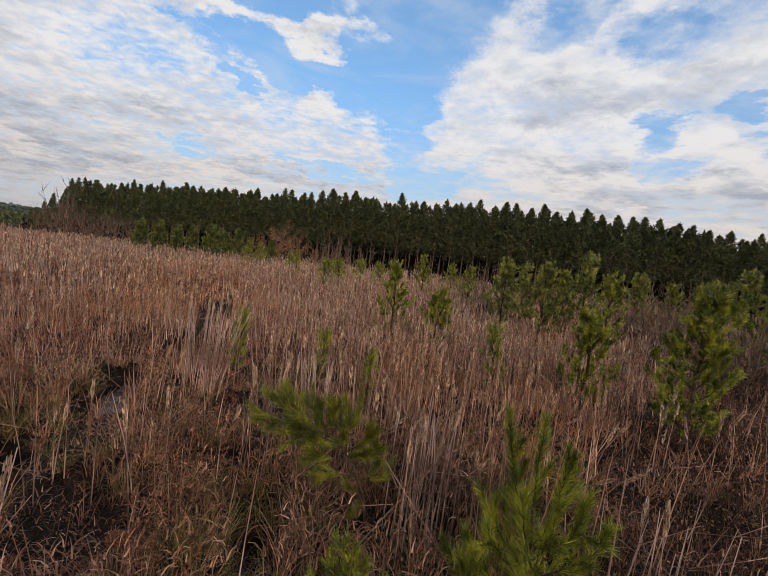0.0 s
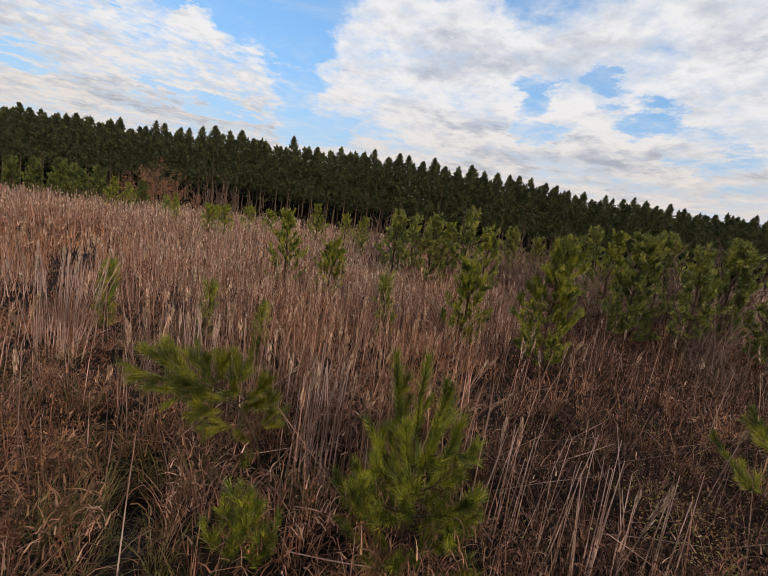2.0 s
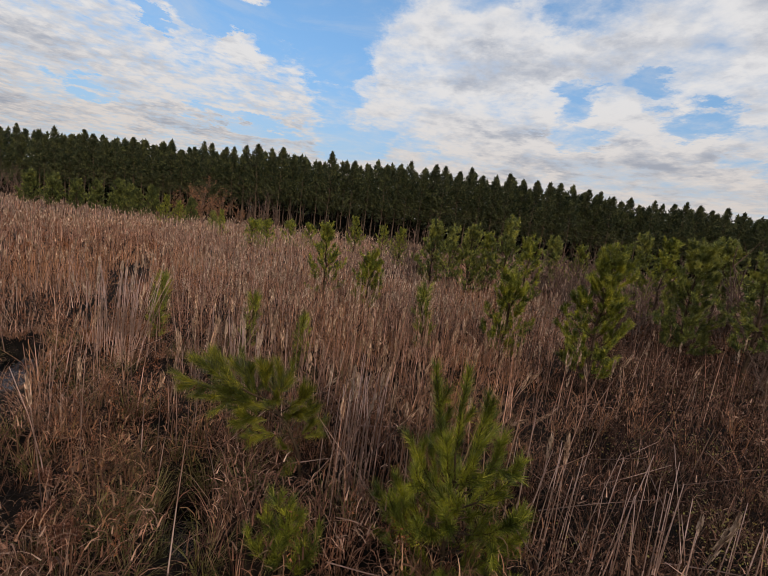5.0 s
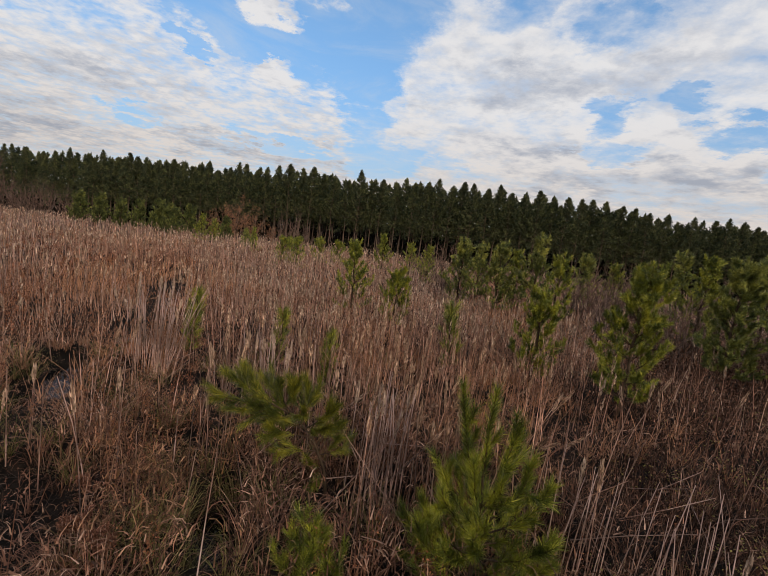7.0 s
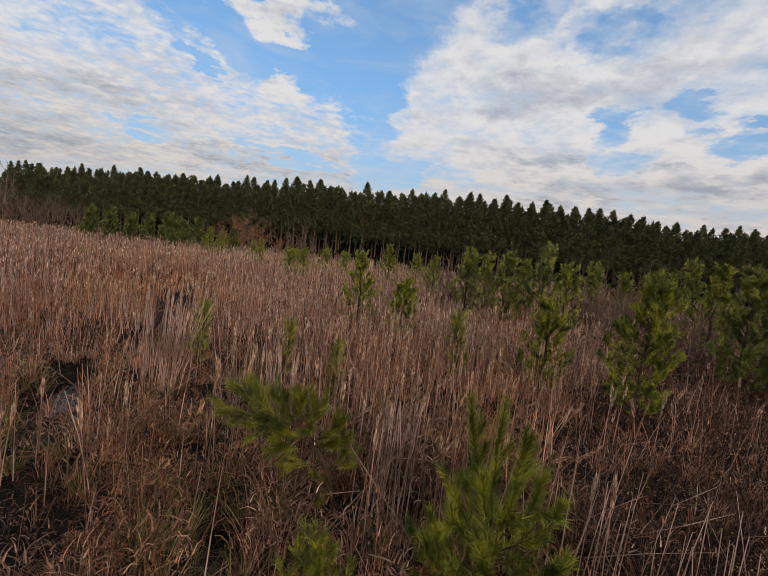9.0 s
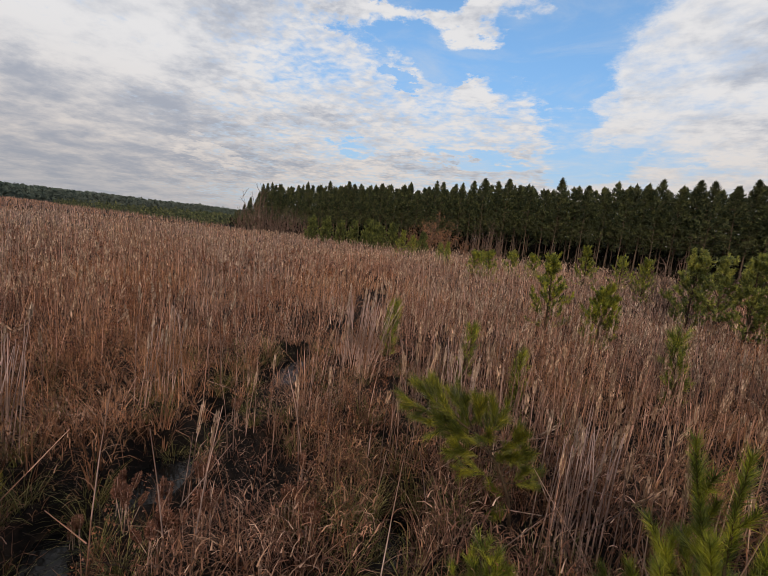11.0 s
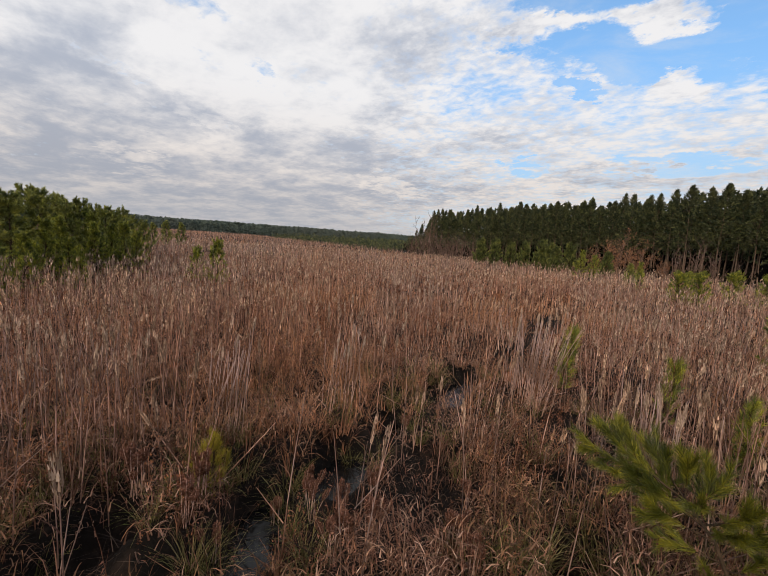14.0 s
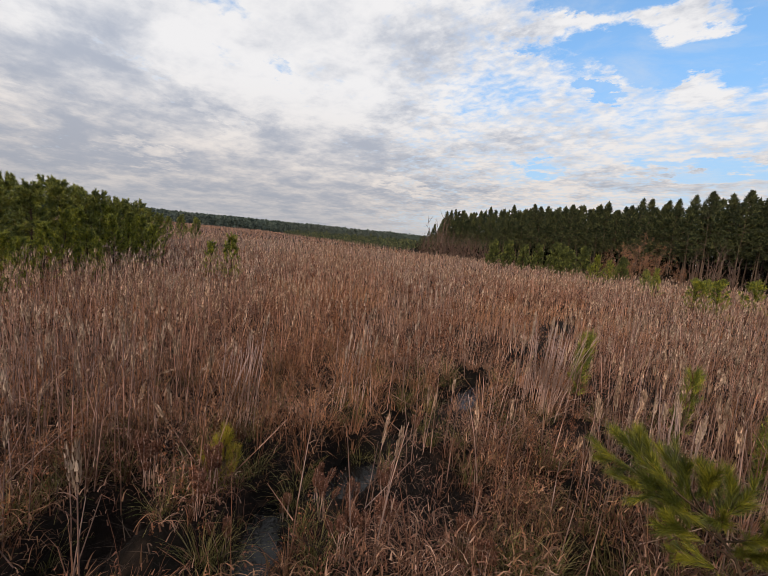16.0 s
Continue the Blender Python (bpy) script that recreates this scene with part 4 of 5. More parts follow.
def trained_pine(name, trunk, arms, seed, mat, label, per_m, needle, width, open_angle, side, bare, droop, kick):
    """A pine with single limbs: each arm has its foot on the trunk (height) and its tip; side shoots stand along it."""
    w = Wood(seed)
    r = w.r
    tree = new(name)
    line = np.array(trunk, float)
    rad = np.linspace(0.022, 0.008, len(line))
    branches = []
    for z, tip in arms:
        foot = np.array([np.interp(z, line[:, 2], line[:, i]) for i in range(3)])
        tip = np.array(tip, float)
        mid = foot + (tip - foot) * (0.75, 0.75, 0.28) + (0, 0, kick) + r.normal(0, 0.03, 3)
        s = np.linspace(0, 1, 8)[:, None]
        pts = list(foot * (1 - s) ** 2 + mid * 2 * s * (1 - s) + tip * s ** 2 + r.normal(0, 0.008, (8, 3)) * s)
        ln = sum(np.linalg.norm(b - a) for a, b in zip(pts[:-1], pts[1:]))
        first = len(w.limbs)
        w.limb(pts, 0.006 + 0.006 * ln, 0.0035)
        k0 = int(bare * 7)
        w.shoots += [(pts[j], pts[j + 1]) for j in range(max(1, k0), 7)]
        for _ in range(int(side * ln + r.random())):
            j = int(r.integers(1, 6))
            d2 = unit(unit(pts[j + 1] - pts[j]) + r.normal(0, 0.55, 3) + (0, 0, kick))
            p2 = curve_pts(pts[j], d2, r.uniform(0.16, 0.30), 0.5, 3, r, 0.04)
            w.limb(p2, 0.0040, 0.0024)
            w.shoots += [(p2[0] * 0.5 + p2[1] * 0.5, p2[1]), (p2[1], p2[2]), (p2[2], p2[3])]
        branches.append(w.limbs[first:])
    finish_pine(w, tree, rods(line[:-1], line[1:], rad[:-1], rad[1:], 7), branches, mat, per_m, needle, width, open_angle, droop)
    return tagged(tree, label, "pine", "young pines in the marsh")


def set_at(ob, az, r, scale=1.0, turn=0.0, sink=0.03):
    x, y = -math.sin(radians(az)) * r, math.cos(radians(az)) * r
    ob.location = (x, y, float(ground_z(np.array(x), np.array(y))) - sink)
    ob.rotation_euler = (0, 0, turn)
    ob.scale = (scale,) * 3
    return ob


def again(ob, az, r, scale, turn, label=""):
    x, y = -math.sin(radians(az)) * r, math.cos(radians(az)) * r
    m = Matrix.LocRotScale((x, y, float(ground_z(np.array(x), np.array(y))) - 0.03), Euler((0, 0, turn)), None)
    c = copy_thing(ob, m)
    c.scale = (scale,) * 3
    return tagged(c, label)


# the sapling by the stand, with a cluster of upright leaders
CANDLES = [(0.95, (-0.25, 0.02, 1.84)), (1.00, (-0.02, 0.0, 1.86)), (0.95, (0.14, -0.04, 1.72)), (0.90, (-0.10, -0.14, 1.36)), (0.85, (0.11, -0.18, 1.30)), (0.80, (0.29, -0.06, 1.40)), (0.72, (0.46, 0.02, 1.25)),
           (0.78, (-0.40, 0.02, 1.24)), (0.70, (-0.30, -0.16, 1.08)), (0.85, (0.20, 0.22, 1.48)), (0.80, (-0.20, 0.25, 1.45)), (0.70, (0.05, -0.30, 1.02))]
turns = np.random.default_rng(41)
for foot, top, reach, count in ((0.55, 0.98, 0.50, 8), (0.34, 0.74, 0.60, 8), (0.16, 0.50, 0.60, 7)):
    for i in range(count):
        a = i * 6.283 / count + turns.normal(0, 0.2)
        rr = reach * turns.uniform(0.75, 1.1)
        CANDLES.append((foot, (math.cos(a) * rr, math.sin(a) * rr, top + turns.normal(0, 0.08))))
near_pine = trained_pine("young_pine", [(0.02, 0, 0), (0.0, 0, 0.35), (-0.01, 0, 0.7), (0.0, 0, 1.02)], CANDLES, 11, M_NEEDLE_BRIGHT, "bright green pine sapling with upright leading shoots", 1050, 0.110, 0.0044, 0.74, 3.8, 0.30, 0.02, 0.0)
set_at(near_pine, -25.0, 2.95, 1.0, radians(-25), 0.14)
set_at(young_pine("young_pine", 0.54, 0.38, 12, M_NEEDLE_BRIGHT, "small bright green pine seedling low in the grass", per_m=900, needle=0.095, width=0.0036, whorl=0.14, clear=0.1, sub=4, up=1.4, open_angle=0.65), 0.2, 2.70)
# the bowed pine: limbs swept to one side, tufts on the other
BOWED = [(0.95, (-1.06, -0.05, 1.42)), (0.92, (-0.98, 0.15, 1.34)), (0.90, (-1.18, 0.0, 1.14)), (0.85, (-1.02, -0.18, 1.06)), (0.80, (-0.88, 0.1, 0.94)), (0.95, (-0.70, 0.2, 1.30)),
         (0.95, (-0.36, 0.0, 1.30)), (0.90, (-0.08, 0.1, 1.32)), (0.80, (0.10, -0.1, 1.12)), (0.70, (0.20, 0.05, 0.84)), (0.50, (0.26, 0.0, 0.58)), (0.35, (-0.08, -0.2, 0.26)), (0.75, (0.04, -0.25, 0.92)),
         (0.85, (-0.22, -0.2, 1.04)), (0.70, (-0.58, -0.2, 0.74)), (0.55, (-0.46, -0.15, 0.52)), (0.60, (0.12, 0.25, 0.70)), (0.85, (-0.30, 0.30, 1.15))]
set_at(trained_pine("leaning_pine", [(0.12, 0, 0), (0.06, 0, 0.35), (-0.10, 0, 0.7), (-0.36, 0, 0.98)], BOWED, 13, M_NEEDLE_OLIVE, "young pine bowed over sideways, drooping dark green needles", 1050, 0.125, 0.0050, 0.58, 8.0, 0.30, 0.14, 0.10), -0.1, 3.95, 0.93)
set_at(young_pine("young_pine", 2.9, 1.15, 14, M_NEEDLE, "green young pine beside the dark scrub", per_m=812, needle=0.0945, width=0.00715, clear=0.20, open_angle=0.8, sub=5), -66.0, 5.4)
set_at(young_pine("pine_seedling", 0.52, 0.38, 15, M_YELLOW, "yellowed stunted pine seedling in the grass", per_m=500, needle=0.085, width=0.0036, whorl=0.101, sub=3, up=1.3), 66.7, 4.4)

set_at(young_pine("young_pine", 2.97, 1.10, 31, M_NEEDLE, "bushy green young pine among dry grass", per_m=623, needle=0.0945, width=0.0111, open_angle=0.95, sub=5, whorl=0.234), -38.9, 8.9, 1.0, 0.4)
set_at(young_pine("young_pine", 2.25, 0.80, 32, M_NEEDLE, "slender yellow-green young pine among dry grass", per_m=623, needle=0.09, width=0.0111, open_angle=0.95, whorl=0.234, sub=4), -28.3, 9.0, 1.0, 1.0)
set_at(young_pine("young_pine", 3.5, 1.25, 33, M_NEEDLE_DARK, "dense dark green young pine at the scrub", per_m=464, needle=0.104, width=0.0169, open_angle=0.95, whorl=0.25, sub=5), -47.8, 13.5, 1.0, 2.0)
full = young_pine("young_pine", 3.0, 1.10, 21, M_NEEDLE, "bushy green young pine among dry grass", per_m=206, needle=0.113, width=0.0288, open_angle=1.0, whorl=0.25, sub=3)
slim = young_pine("young_pine", 2.4, 0.85, 22, M_NEEDLE, "slender yellow-green young pine among dry grass", per_m=216, needle=0.108, width=0.0259, open_angle=1.0, whorl=0.25, sub=2)
dark = young_pine("young_pine", 3.4, 1.25, 23, M_NEEDLE_DARK, "dense dark green young pine in the marsh", per_m=197, needle=0.117, width=0.0317, open_angle=1.0, whorl=0.25, sub=4)
dark_b = young_pine("young_pine", 3.4, 1.15, 24, M_NEEDLE_DARK, "dark green young pine with an open crown", per_m=197, needle=0.117, width=0.0317, open_angle=1.0, whorl=0.296, clear=0.25, sub=3)
bushy = young_pine("young_pine", 3.4, 1.40, 26, M_LOWPINE, "dark bushy young pine before the plantation", per_m=85, needle=0.20, width=0.050, open_angle=1.0, whorl=0.281, sub=4)
set_at(bushy, 22.2, 57.0, 1.25, 2.0)
lush = young_pine("young_pine", 2.4, 1.35, 27, M_NEEDLE, "low lush yellow-green pine before the plantation", per_m=150, needle=0.15, width=0.030, open_angle=1.0, whorl=0.234, sub=4, clear=0.06)
set_at(lush, 8.1, 32.0, 0.92, 1.0)
sprig = young_pine("pine_seedling", 1.25, 0.24, 25, M_NEEDLE, "slim pine seedling standing in tall grass", per_m=260, needle=0.14, width=0.008, whorl=0.172, sub=3, up=1.4)
set_at(full, -36.0, 27.0, 1.07, 0.4)
set_at(young_pine("young_pine", 1.95, 0.85, 34, M_NEEDLE, "bushy yellow-green young pine among dry grass", per_m=493, needle=0.099, width=0.0156, open_angle=0.95, whorl=0.203, sub=5), -8.2, 13.0, 1.0, 1.0)
set_at(slim, -9.6, 32.0, 1.29, 1.0)
set_at(dark, -50.0, 20.0, 1.15, 2.0)
set_at(dark_b, -53.6, 13.0, 0.98, 0.5)
set_at(sprig, 7.5, 8.2, 1.0, 0.0)
for proto, az, r, top in ((sprig, -17.0, 9.0, 1.6), (sprig, 18.8, 8.5, 1.36), (sprig, 0.5, 7.0, 1.1), (full, -2.0, 14.0, 2.7),
                          (dark, -17.0, 20.0, 3.45), (dark_b, -19.4, 19.0, 3.35), (dark, -21.9, 19.0, 3.45), (full, -24.3, 21.0, 3.2), (dark_b, -26.8, 18.5, 4.0), (slim, -29.5, 17.0, 3.3),
                          (full, -5.7, 34.0, 3.4), (full, -12.1, 28.0, 2.95), (lush, 6.1, 30.0, 2.3), (lush, 3.1, 38.0, 2.4), (lush, 0.6, 36.0, 2.3)):
    again(proto, az, r, top / {full: 3.0, lush: 2.4, slim: 2.4, dark: 3.4, dark_b: 3.4, sprig: 1.25}[proto], az * 1.7)
for proto, az, r, top in ((slim, 11.8, 40.0, 2.0), (dark, 12.9, 45.0, 2.4), (dark_b, -42.4, 22.0, 4.05), (full, -44.7, 19.0, 3.7), (dark, -32.5, 26.0, 3.5),
                          (dark, -56.4, 17.0, 3.75), (dark, -61.5, 14.0, 3.5), (dark, -65.0, 16.0, 3.8), (dark_b, -70.0, 18.0, 3.8),
                          (slim, 66.5, 20.0, 2.45), (slim, 69.1, 21.0, 2.1)):
    again(proto, az, r, top / {full: 3.0, lush: 2.4, slim: 2.4, dark: 3.4, dark_b: 3.4, sprig: 1.25}[proto], az * 1.3)
# thicket on the open side of the marsh
for proto, az, r, top in ((dark, 87.8, 24.0, 3.6), (dark, 85.6, 26.0, 4.25), (dark_b, 83.3, 25.0, 4.0), (dark, 81.1, 27.0, 3.85), (dark, 78.8, 30.0, 3.7), (dark_b, 77.1, 34.0, 4.0), (dark, 89.6, 20.0, 3.5),
                          (full, 84.2, 21.0, 2.8), (full, 79.7, 23.0, 2.75), (full, 75.6, 24.0, 2.5), (full, 87.8, 17.0, 1.8), (full, 90.5, 14.0, 1.7), (dark, 76.3, 36.0, 3.4), (full, 82.0, 20.0, 2.2), (dark, 92.5, 22.0, 4.0),
                          (dark, 72.6, 60.0, 3.5), (dark, 70.9, 62.0, 3.4), (dark, 74.0, 56.0, 3.1)):
    again(proto, az, r, top / {full: 3.0, lush: 2.4, slim: 2.4, dark: 3.4, dark_b: 3.4, sprig: 1.25}[proto], az * 2.1)
for proto, az, r, top in ((dark, 86.8, 22.5, 3.7), (dark, 84.6, 24.0, 4.0), (dark_b, 82.3, 24.0, 3.7), (full, 80.4, 24.5, 3.2), (dark, 79.7, 28.0, 3.7), (dark, 88.8, 25.0, 4.1), (full, 86.0, 18.5, 2.3), (full, 83.0, 22.0, 2.9),
                          (full, 78.2, 25.0, 2.7), (full, 76.9, 27.0, 2.9), (dark, 77.8, 31.0, 3.6), (full, 89.2, 16.0, 2.0), (dark, 91.0, 19.0, 3.6), (dark, 82.9, 29.0, 4.1), (full, 81.2, 19.0, 1.7), (dark, 75.0, 38.0, 3.2)):
    again(proto, az, r, top / {full: 3.0, lush: 2.4, slim: 2.4, dark: 3.4, dark_b: 3.4, sprig: 1.25}[proto], az * 2.1)
# low pines before the plantation
for proto, az, r, top in ((bushy, 31.0, 62.0, 4.4), (bushy, 29.1, 60.0, 4.4), (bushy, 27.1, 60.0, 4.1), (bushy, 25.3, 58.0, 4.2), (bushy, 21.4, 54.0, 3.8), (full, 18.3, 50.0, 3.4), (lush, 7.3, 33.0, 2.2),
                          (bushy, 23.2, 58.0, 4.6), (bushy, 15.5, 58.0, 3.6), (bushy, 19.8, 60.0, 4.5),
                          (full, 12.0, 50.0, 2.6), (full, 16.8, 52.0, 3.0)):
    again(proto, az, r, top / {full: 3.0, lush: 2.4, slim: 2.4, bushy: 3.4, sprig: 1.25}[proto], az * 3.1)

# ---- plantation ----


def forest_tree(seed, h, shoots=520, per=9, size=0.42, thick=0.10, foot=0.0, broad=1.0):
    """Arrays of trunk, dead branches and crown of a plantation pine."""
    w = Wood(seed)
    r = w.r
    n = 7
    zs = np.linspace(0, 1, n + 1)
    sway = np.cumsum(r.normal(0, 0.05, (n + 1, 2)), 0)
    trunk = np.stack((sway[:, 0], sway[:, 1], zs * h), -1)
    rad = 0.11 * (1 - zs) ** 1.3 + 0.012
    tv = rods(trunk[:-1], trunk[1:], rad[:-1], rad[1:], 5)
    at = lambda z: np.array([np.interp(z / h, zs, trunk[:, i]) for i in range(3)])
    for _ in range(9):
        a, z = r.uniform(0, 6.28), h * r.uniform(0.12, 0.5)
        w.limb(curve_pts(at(z), (math.cos(a), math.sin(a), 0.1), r.uniform(0.5, 1.5), -0.2, 2, r), 0.02, 0.006)
    low = foot or r.uniform(0.24, 0.42)
    for _ in range(shoots):
        t = low + (1 - low) * r.random() ** 0.72
        a = r.uniform(0, 6.28)
        u = (t - low) / (1 - low)
        reach = broad * (0.12 + 3.3 * (1 - u) ** 0.78 * (0.6 + 0.4 * min(1, u * 3))) * r.random() ** 0.42
        rise = 0.0 + 0.55 * u + r.normal(0, 0.2)
        d = np.array((math.cos(a) * math.cos(rise), math.sin(a) * math.cos(rise), math.sin(rise)))
        p = at(h * t)
        tip = p + d * reach
        w.shoots.append((tip - d * min(reach, 0.45) * 0.8, tip + (0, 0, 0.12)))
        if r.random() < 0.12:
            w.limb([p, tip], 0.02, 0.006)
    w.shoots += [(at(h * 0.96), at(h) + (0, 0, 0.35)), (at(h * 0.93), at(h) + (0, 0, 0.1)), (at(h * 0.9), at(h * 0.97))]
    out_p, out_d, out_l = [], [], []
    for p0, p1 in w.shoots:
        ax = unit(p1 - p0)
        d = unit(ax * 0.7 + r.normal(0, 0.62, (per, 3)) * (1.0 - 0.55 * max(0.0, (p1[2] / h - 0.78) / 0.25)))
        out_l.append(np.full(per, 1.0 - 0.25 * max(0.0, min(1.0, (p1[2] / h - 0.75) / 0.25))))
        out_p.append(p0 + (p1 - p0) * r.random((per, 1)))
        out_d.append(d)
    p, d = np.concatenate(out_p), np.concatenate(out_d)
    crown = needles(p, d, size * np.concatenate(out_l) * r.uniform(0.6, 1.2, len(p)), thick * r.uniform(0.7, 1.4, len(p)), r)
    return tv, w.wood(3), crown


def plantation():
    protos = []
    for i, h in enumerate((13.6, 14.3, 13.0, 14.0, 12.5, 13.8)):
        tv, limbs, crown = forest_tree(100 + i, h, foot=0.07 if i > 3 else 0.0)
        t = new("pine_tree")
        part("trunk", [tv], M_BARK, t)
        tagged(part("dead_twig_wood", [limbs], M_BARK, t), kind="stuff")
        part("crown", [crown], M_FOREST, t, "dark green needle crown")
        protos.append(tagged(t, "tall dark green plantation pine with bare lower trunk", "pine", "plantation pines"))
    used, deep = set(), []
    low = [forest_tree(200 + i, 13.7, shoots=180, per=6, size=0.54, thick=0.24, foot=0.07 if i > 3 else 0.0, broad=1.15) for i in range(6)]
    for row in range(4):
        s = -190.0
        while s < 131 - row * 0.6:
            s += rng.uniform(1.5, 2.9)
            d = WOOD_D + row * 2.6 + rng.normal(0, 0.5) + (value_noise(s, 0.0, 0.06, 91) - 0.5) * 3
            p = N_WOOD * d + T_WOOD * s
            young = np.clip((136 - s) / 22, 0.40, 1) * (1 - 0.14 * np.clip((-8 - s) / 22, 0, 1)) * (1 + 0.07 * (value_noise(s, row * 3.0, 0.09, 92) - 0.5))
            if row < 1 and s > -130:
                k = int(rng.integers(4, 6)) if s > 88 else int(rng.integers(0, 4))
                sc = rng.uniform(0.96, 1.04) * young
                turn = rng.uniform(0, 6.28)
                if k not in used:
                    used.add(k)
                    o = protos[k]
                    o.location, o.rotation_euler, o.scale = (p[0], p[1], 0), (0, 0, turn), (sc,) * 3
                else:
                    c = copy_thing(protos[k], pose(p[0], p[1], 0, 0, 0, math.degrees(turn)))
                    c.scale = (sc,) * 3
            else:
                tv, _, crown = low[int(rng.integers(4, 6)) if s > 84 else int(rng.integers(0, 4))]
                a, sc = rng.uniform(0, 6.28), rng.uniform(0.94, 1.04) * young
                m = np.array(((math.cos(a), -math.sin(a), 0), (math.sin(a), math.cos(a), 0), (0, 0, 1))) * sc
                deep.append((p, m, tv, crown))
    # the stand goes on behind: coarse crowns close it
    back = [forest_tree(300 + i, 13.3, shoots=85, per=4, size=1.0, thick=0.6, foot=0.06, broad=1.3) for i in range(3)]
    for row in range(5):
        s = -195.0
        while s < 126:
            s += rng.uniform(2.4, 4.2)
            p = N_WOOD * (WOOD_D + 20 + row * 5 + rng.normal(0, 1)) + T_WOOD * s
            tv, _, crown = back[int(rng.integers(0, 3))]
            a, sc = rng.uniform(0, 6.28), rng.uniform(0.88, 0.97) * float(np.clip((136 - s) / 30, 0.35, 1))
            m = np.array(((math.cos(a), -math.sin(a), 0), (math.sin(a), math.cos(a), 0), (0, 0, 1))) * sc
            deep.append((p, m, tv, crown))
    # undergrowth between the trunks; the stand's inner shade is put into its colour
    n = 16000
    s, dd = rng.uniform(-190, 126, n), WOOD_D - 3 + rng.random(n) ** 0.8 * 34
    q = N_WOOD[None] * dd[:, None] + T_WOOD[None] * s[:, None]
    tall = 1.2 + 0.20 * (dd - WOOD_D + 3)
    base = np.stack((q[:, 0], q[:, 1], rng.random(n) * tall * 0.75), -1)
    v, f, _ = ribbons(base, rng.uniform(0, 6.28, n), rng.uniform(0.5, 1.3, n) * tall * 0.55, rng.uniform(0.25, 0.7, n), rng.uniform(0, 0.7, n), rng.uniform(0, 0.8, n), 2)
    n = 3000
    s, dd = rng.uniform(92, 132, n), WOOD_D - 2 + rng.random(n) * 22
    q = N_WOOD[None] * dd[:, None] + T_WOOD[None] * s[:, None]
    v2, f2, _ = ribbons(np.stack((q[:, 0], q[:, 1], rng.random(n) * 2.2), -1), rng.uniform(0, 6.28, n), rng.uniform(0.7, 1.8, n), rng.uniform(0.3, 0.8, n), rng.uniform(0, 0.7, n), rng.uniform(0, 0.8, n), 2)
    stuff("undergrowth", [(v, f), (v2, f2)], M_UNDER_SHADE, "undergrowth between plantation trunks, coloured near black for the shade inside", "scrub")
    stuff("plantation_trunks", [((tv[0] @ m.T) + (*p, 0), tv[1]) for p, m, tv, _ in deep], M_BARK, "straight bare trunks deep inside the pine plantation", "trees")
    stuff("plantation_crowns", [((c[0] @ m.T) + (*p, 0), c[1]) for p, m, _, c in deep], M_FOREST, "dense dark canopy of the pine plantation", "trees")


plantation()


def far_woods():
    """Wooded rise on the far side of the marsh, with the haze in its colour."""
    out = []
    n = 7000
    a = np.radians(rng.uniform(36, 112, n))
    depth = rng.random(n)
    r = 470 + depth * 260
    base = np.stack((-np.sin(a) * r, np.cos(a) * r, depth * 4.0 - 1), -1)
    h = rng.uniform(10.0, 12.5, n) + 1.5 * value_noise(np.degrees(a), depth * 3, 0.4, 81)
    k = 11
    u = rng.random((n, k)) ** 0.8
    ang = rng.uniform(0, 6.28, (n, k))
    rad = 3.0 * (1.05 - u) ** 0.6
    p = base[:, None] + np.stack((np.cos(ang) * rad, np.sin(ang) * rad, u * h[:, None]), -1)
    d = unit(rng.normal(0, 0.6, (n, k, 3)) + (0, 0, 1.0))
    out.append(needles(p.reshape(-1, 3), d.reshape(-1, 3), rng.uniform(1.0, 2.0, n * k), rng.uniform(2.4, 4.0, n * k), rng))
    stuff("far_woods", out, M_FAR_HAZE, "distant low wooded ridge across the marsh, paled by painted haze", "trees")
    # young growth on the near side of the ridge
    n = 900
    a = np.radians(rng.uniform(38, 60, n))
    r = rng.uniform(130, 330, n)
    base = np.stack((-np.sin(a) * r, np.cos(a) * r, 0 * r), -1)
    base = base[base[:, 0] * N_WOOD[0] + base[:, 1] * N_WOOD[1] > 50 + 0 * base[:, 0]]
    n, k = len(base), 14
    h = rng.uniform(2.0, 4.2, n)
    u, ang = rng.random((n, k)), rng.uniform(0, 6.28, (n, k))
    p = base[:, None] + np.stack((np.cos(ang) * (1.1 - u), np.sin(ang) * (1.1 - u), u * h[:, None]), -1)
    d = unit(rng.normal(0, 0.7, (n, k, 3)) + (0, 0, 0.8))
    stuff("far_young_pines", [needles(p.reshape(-1, 3), d.reshape(-1, 3), rng.uniform(0.5, 1.1, n * k), rng.uniform(0.35, 0.7, n * k), rng)], M_FOREST, "far low young pines at the end of the marsh", "trees")


far_woods()

# ---- bare and withered shrubs ----


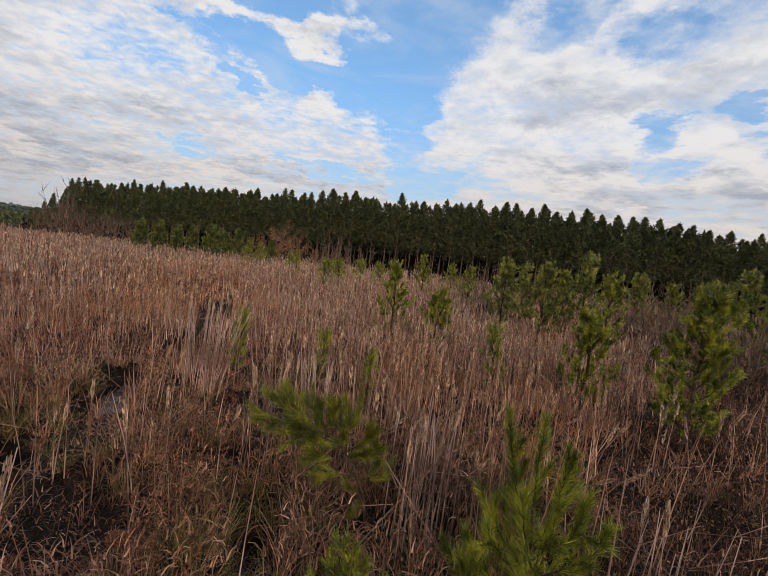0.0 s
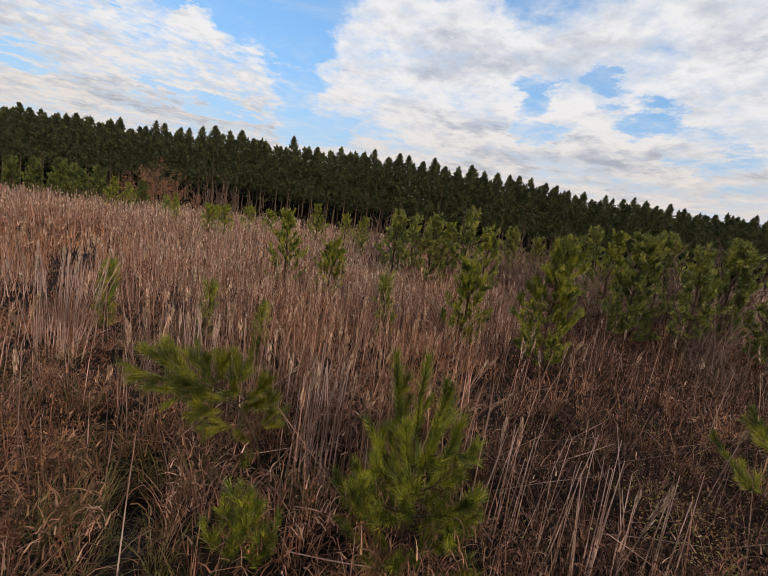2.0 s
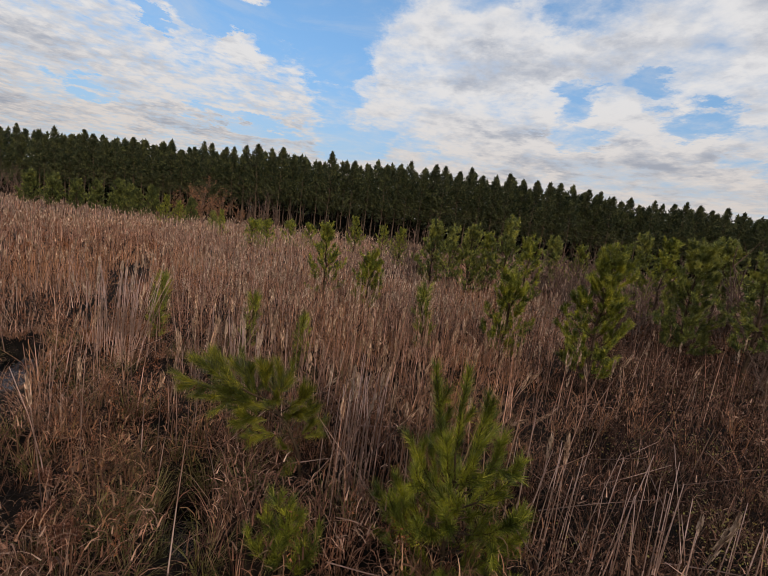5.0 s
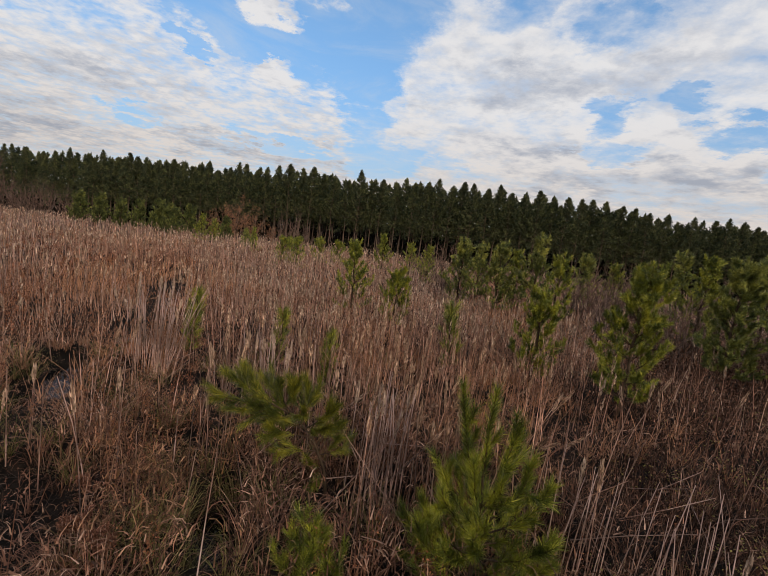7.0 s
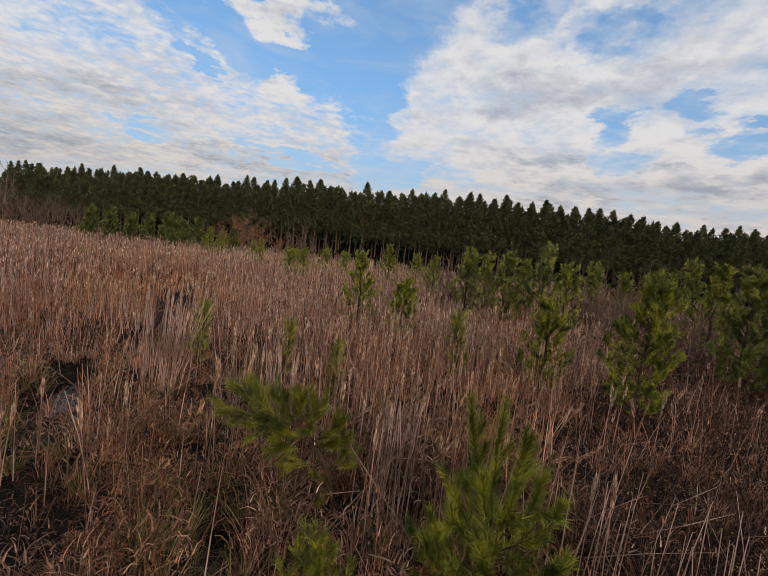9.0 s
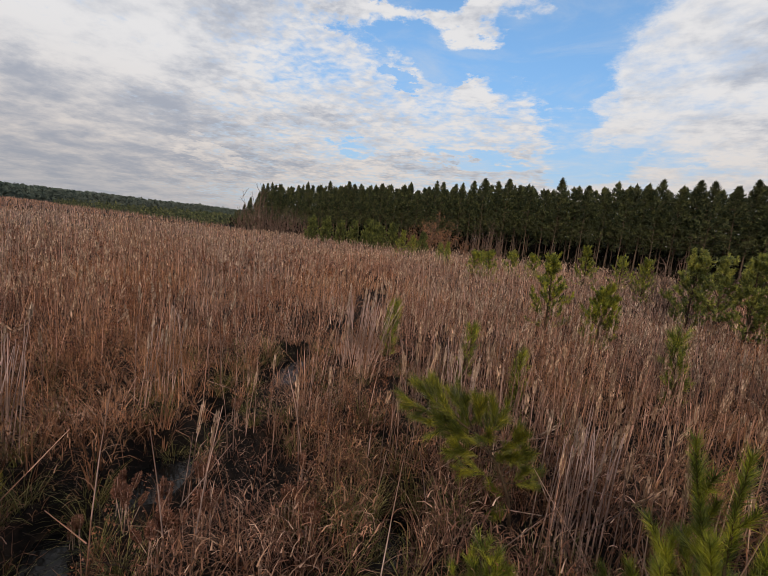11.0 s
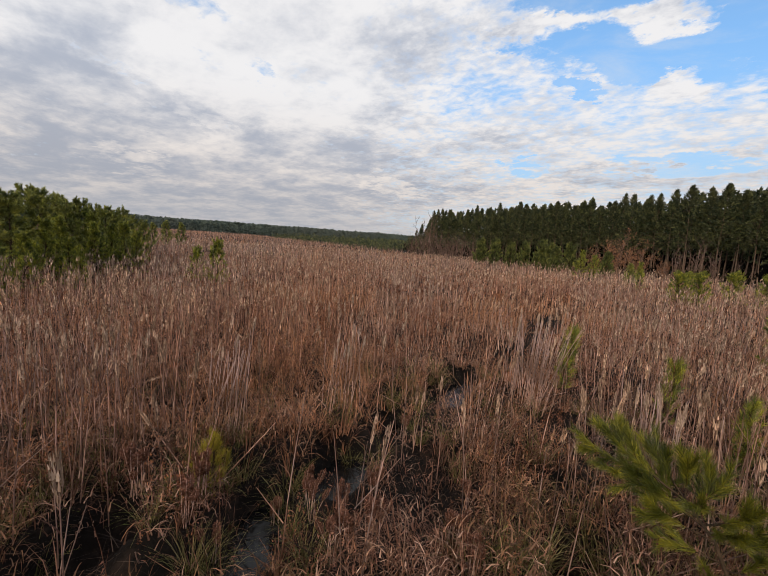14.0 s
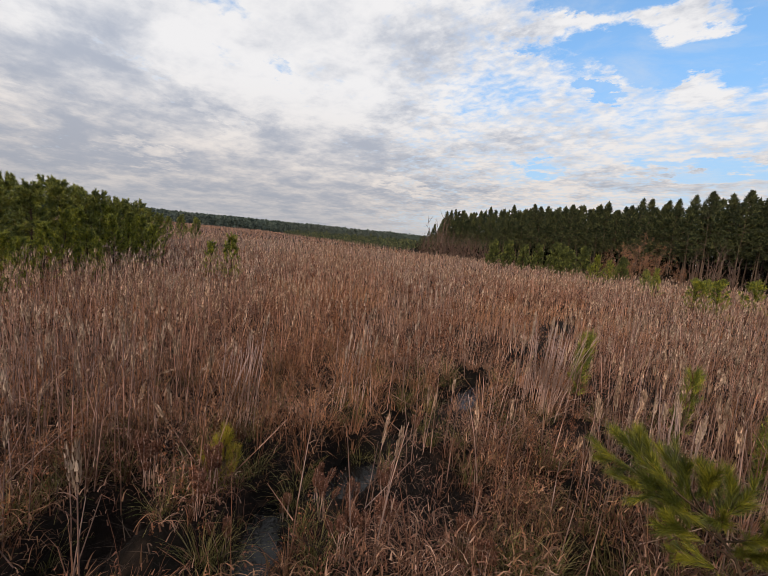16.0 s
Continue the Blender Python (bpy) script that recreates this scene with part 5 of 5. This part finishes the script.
def bare_shrub(name, h, spread, seed, label, leaves=0, stems=14, mat=M_GREYTWIG, stout=1.0):
    w = Wood(seed)
    r = w.r
    ob = new(name)
    tips = []
    for _ in range(stems):
        first = len(w.limbs)
        a = r.uniform(0, 6.28)
        lean = abs(r.normal(0.0, 0.35)) * spread / h * 1.6
        d = unit(np.array((math.cos(a) * math.sin(lean), math.sin(a) * math.sin(lean), math.cos(lean))))
        ln = h * r.uniform(0.6, 1.05)
        pts = curve_pts((r.normal(0, 0.12 * spread), r.normal(0, 0.12 * spread), 0), d, ln, 0.3, 5, r, 0.10)
        w.limb(pts, (0.006 + 0.006 * h) * stout, 0.004 * stout)
        for s in range(1, 6):
            for _ in range(2):
                d2 = unit(unit(pts[s] - pts[s - 1]) + r.normal(0, 0.45, 3))
                p2 = curve_pts(pts[s], d2, ln * r.uniform(0.12, 0.32), 0.2, 2, r, 0.15)
                w.limb(p2, (0.004 + 0.0020 * h) * stout, 0.0028 * stout)
                tips += p2[1:]
                p3 = curve_pts(p2[1], unit(unit(p2[-1] - p2[0]) + r.normal(0, 0.7, 3)), ln * r.uniform(0.08, 0.18), 0.1, 1, r)
                w.limb(p3, (0.003 + 0.0010 * h) * stout, 0.0025 * stout)
                tips.append(p3[-1])
        b = [np.array(c) for c in zip(*w.limbs[first:])]
        part("stem", [rods(b[0], b[1], b[2], b[3], 3)], mat, ob)
    if leaves:
        t = np.array(tips)
        p = t[r.integers(0, len(t), leaves)] + r.normal(0, 0.12, (leaves, 3))
        part("foliage", [needles(p, unit(r.normal(size=(leaves, 3)) - (0, 0, 0.4)), r.uniform(0.07, 0.14, leaves), r.uniform(0.05, 0.10, leaves), r)], M_ORANGE, ob, "withered orange-brown leaves")
    return tagged(ob, label, "shrub", "bare shrubs")


oak = bare_shrub("withered_shrub", 5.2, 2.6, 301, "withered orange-brown leafy shrub before the plantation", 4200, 12, stout=2.0)
bare = bare_shrub("bare_shrub", 4.8, 2.0, 302, "leafless grey-brown shrub before the plantation", 0, 12, stout=2.4)
pale = bare_shrub("bare_shrub", 1.9, 1.3, 303, "leafless pale grey twiggy shrub in the scrub", 0, 12)
pink = bare_shrub("bare_shrub", 2.6, 1.8, 304, "leafless pinkish-brown twiggy shrub among young pines", 0, 16, stout=1.9)
set_at(oak, 14.8, 62.0)
set_at(bare, 6.8, 62.0)
set_at(pale, -56.4, 11.5)
set_at(pink, -34.0, 23.0)
for az, r, sc in ((12.5, 63, 0.8), (17.0, 64, 0.62), (9.6, 65, 0.55)):
    again(oak, az, r, sc, az)
for az, r, sc in ((5.0, 63, 0.8), (8.6, 61, 0.75), (3.0, 62, 0.6), (38.2, 96, 1.75), (36.6, 92, 1.1), (34.4, 84, 1.05), (32.5, 80, 0.9), (20.0, 66, 0.7), (39.2, 92, 0.9), (37.4, 86, 0.8), (35.6, 80, 0.85), (38.0, 84, 0.75), (33.6, 74, 0.8), (36.2, 78, 0.7), (40.6, 98, 0.9), (34.9, 88, 0.9), (31.6, 72, 0.75), (-1.5, 62, 0.55), (-5.0, 62, 0.6), (40.0, 104, 1.0)):
    again(bare, az, r, sc, az)
for az, r, sc in ((-14.4, 24.0, 1.1), (-56.1, 17.5, 1.3), (-36.5, 21.0, 1.0), (-31.0, 22.0, 0.9), (-52.0, 19.0, 1.1), (-45.5, 24.0, 1.1), (-60.5, 19.0, 1.3), (-12.0, 34.0, 1.0), (-66.0, 13.0, 0.9), (-20.0, 30.0, 1.0),
                  (-41.5, 15.5, 0.8), (-35.5, 16.0, 0.8), (-48.5, 15.8, 0.75), (-25.0, 26.0, 1.1), (-38.5, 25.0, 1.2), (-55.0, 14.5, 0.8), (-44.0, 17.0, 0.8)):
    again(pink, az, r, sc, az)
for az, r, sc in ((-58.5, 10.5, 0.8), (-62.0, 12.0, 1.0), (-49.0, 17.0, 1.0)):
    again(pale, az, r, sc, az)
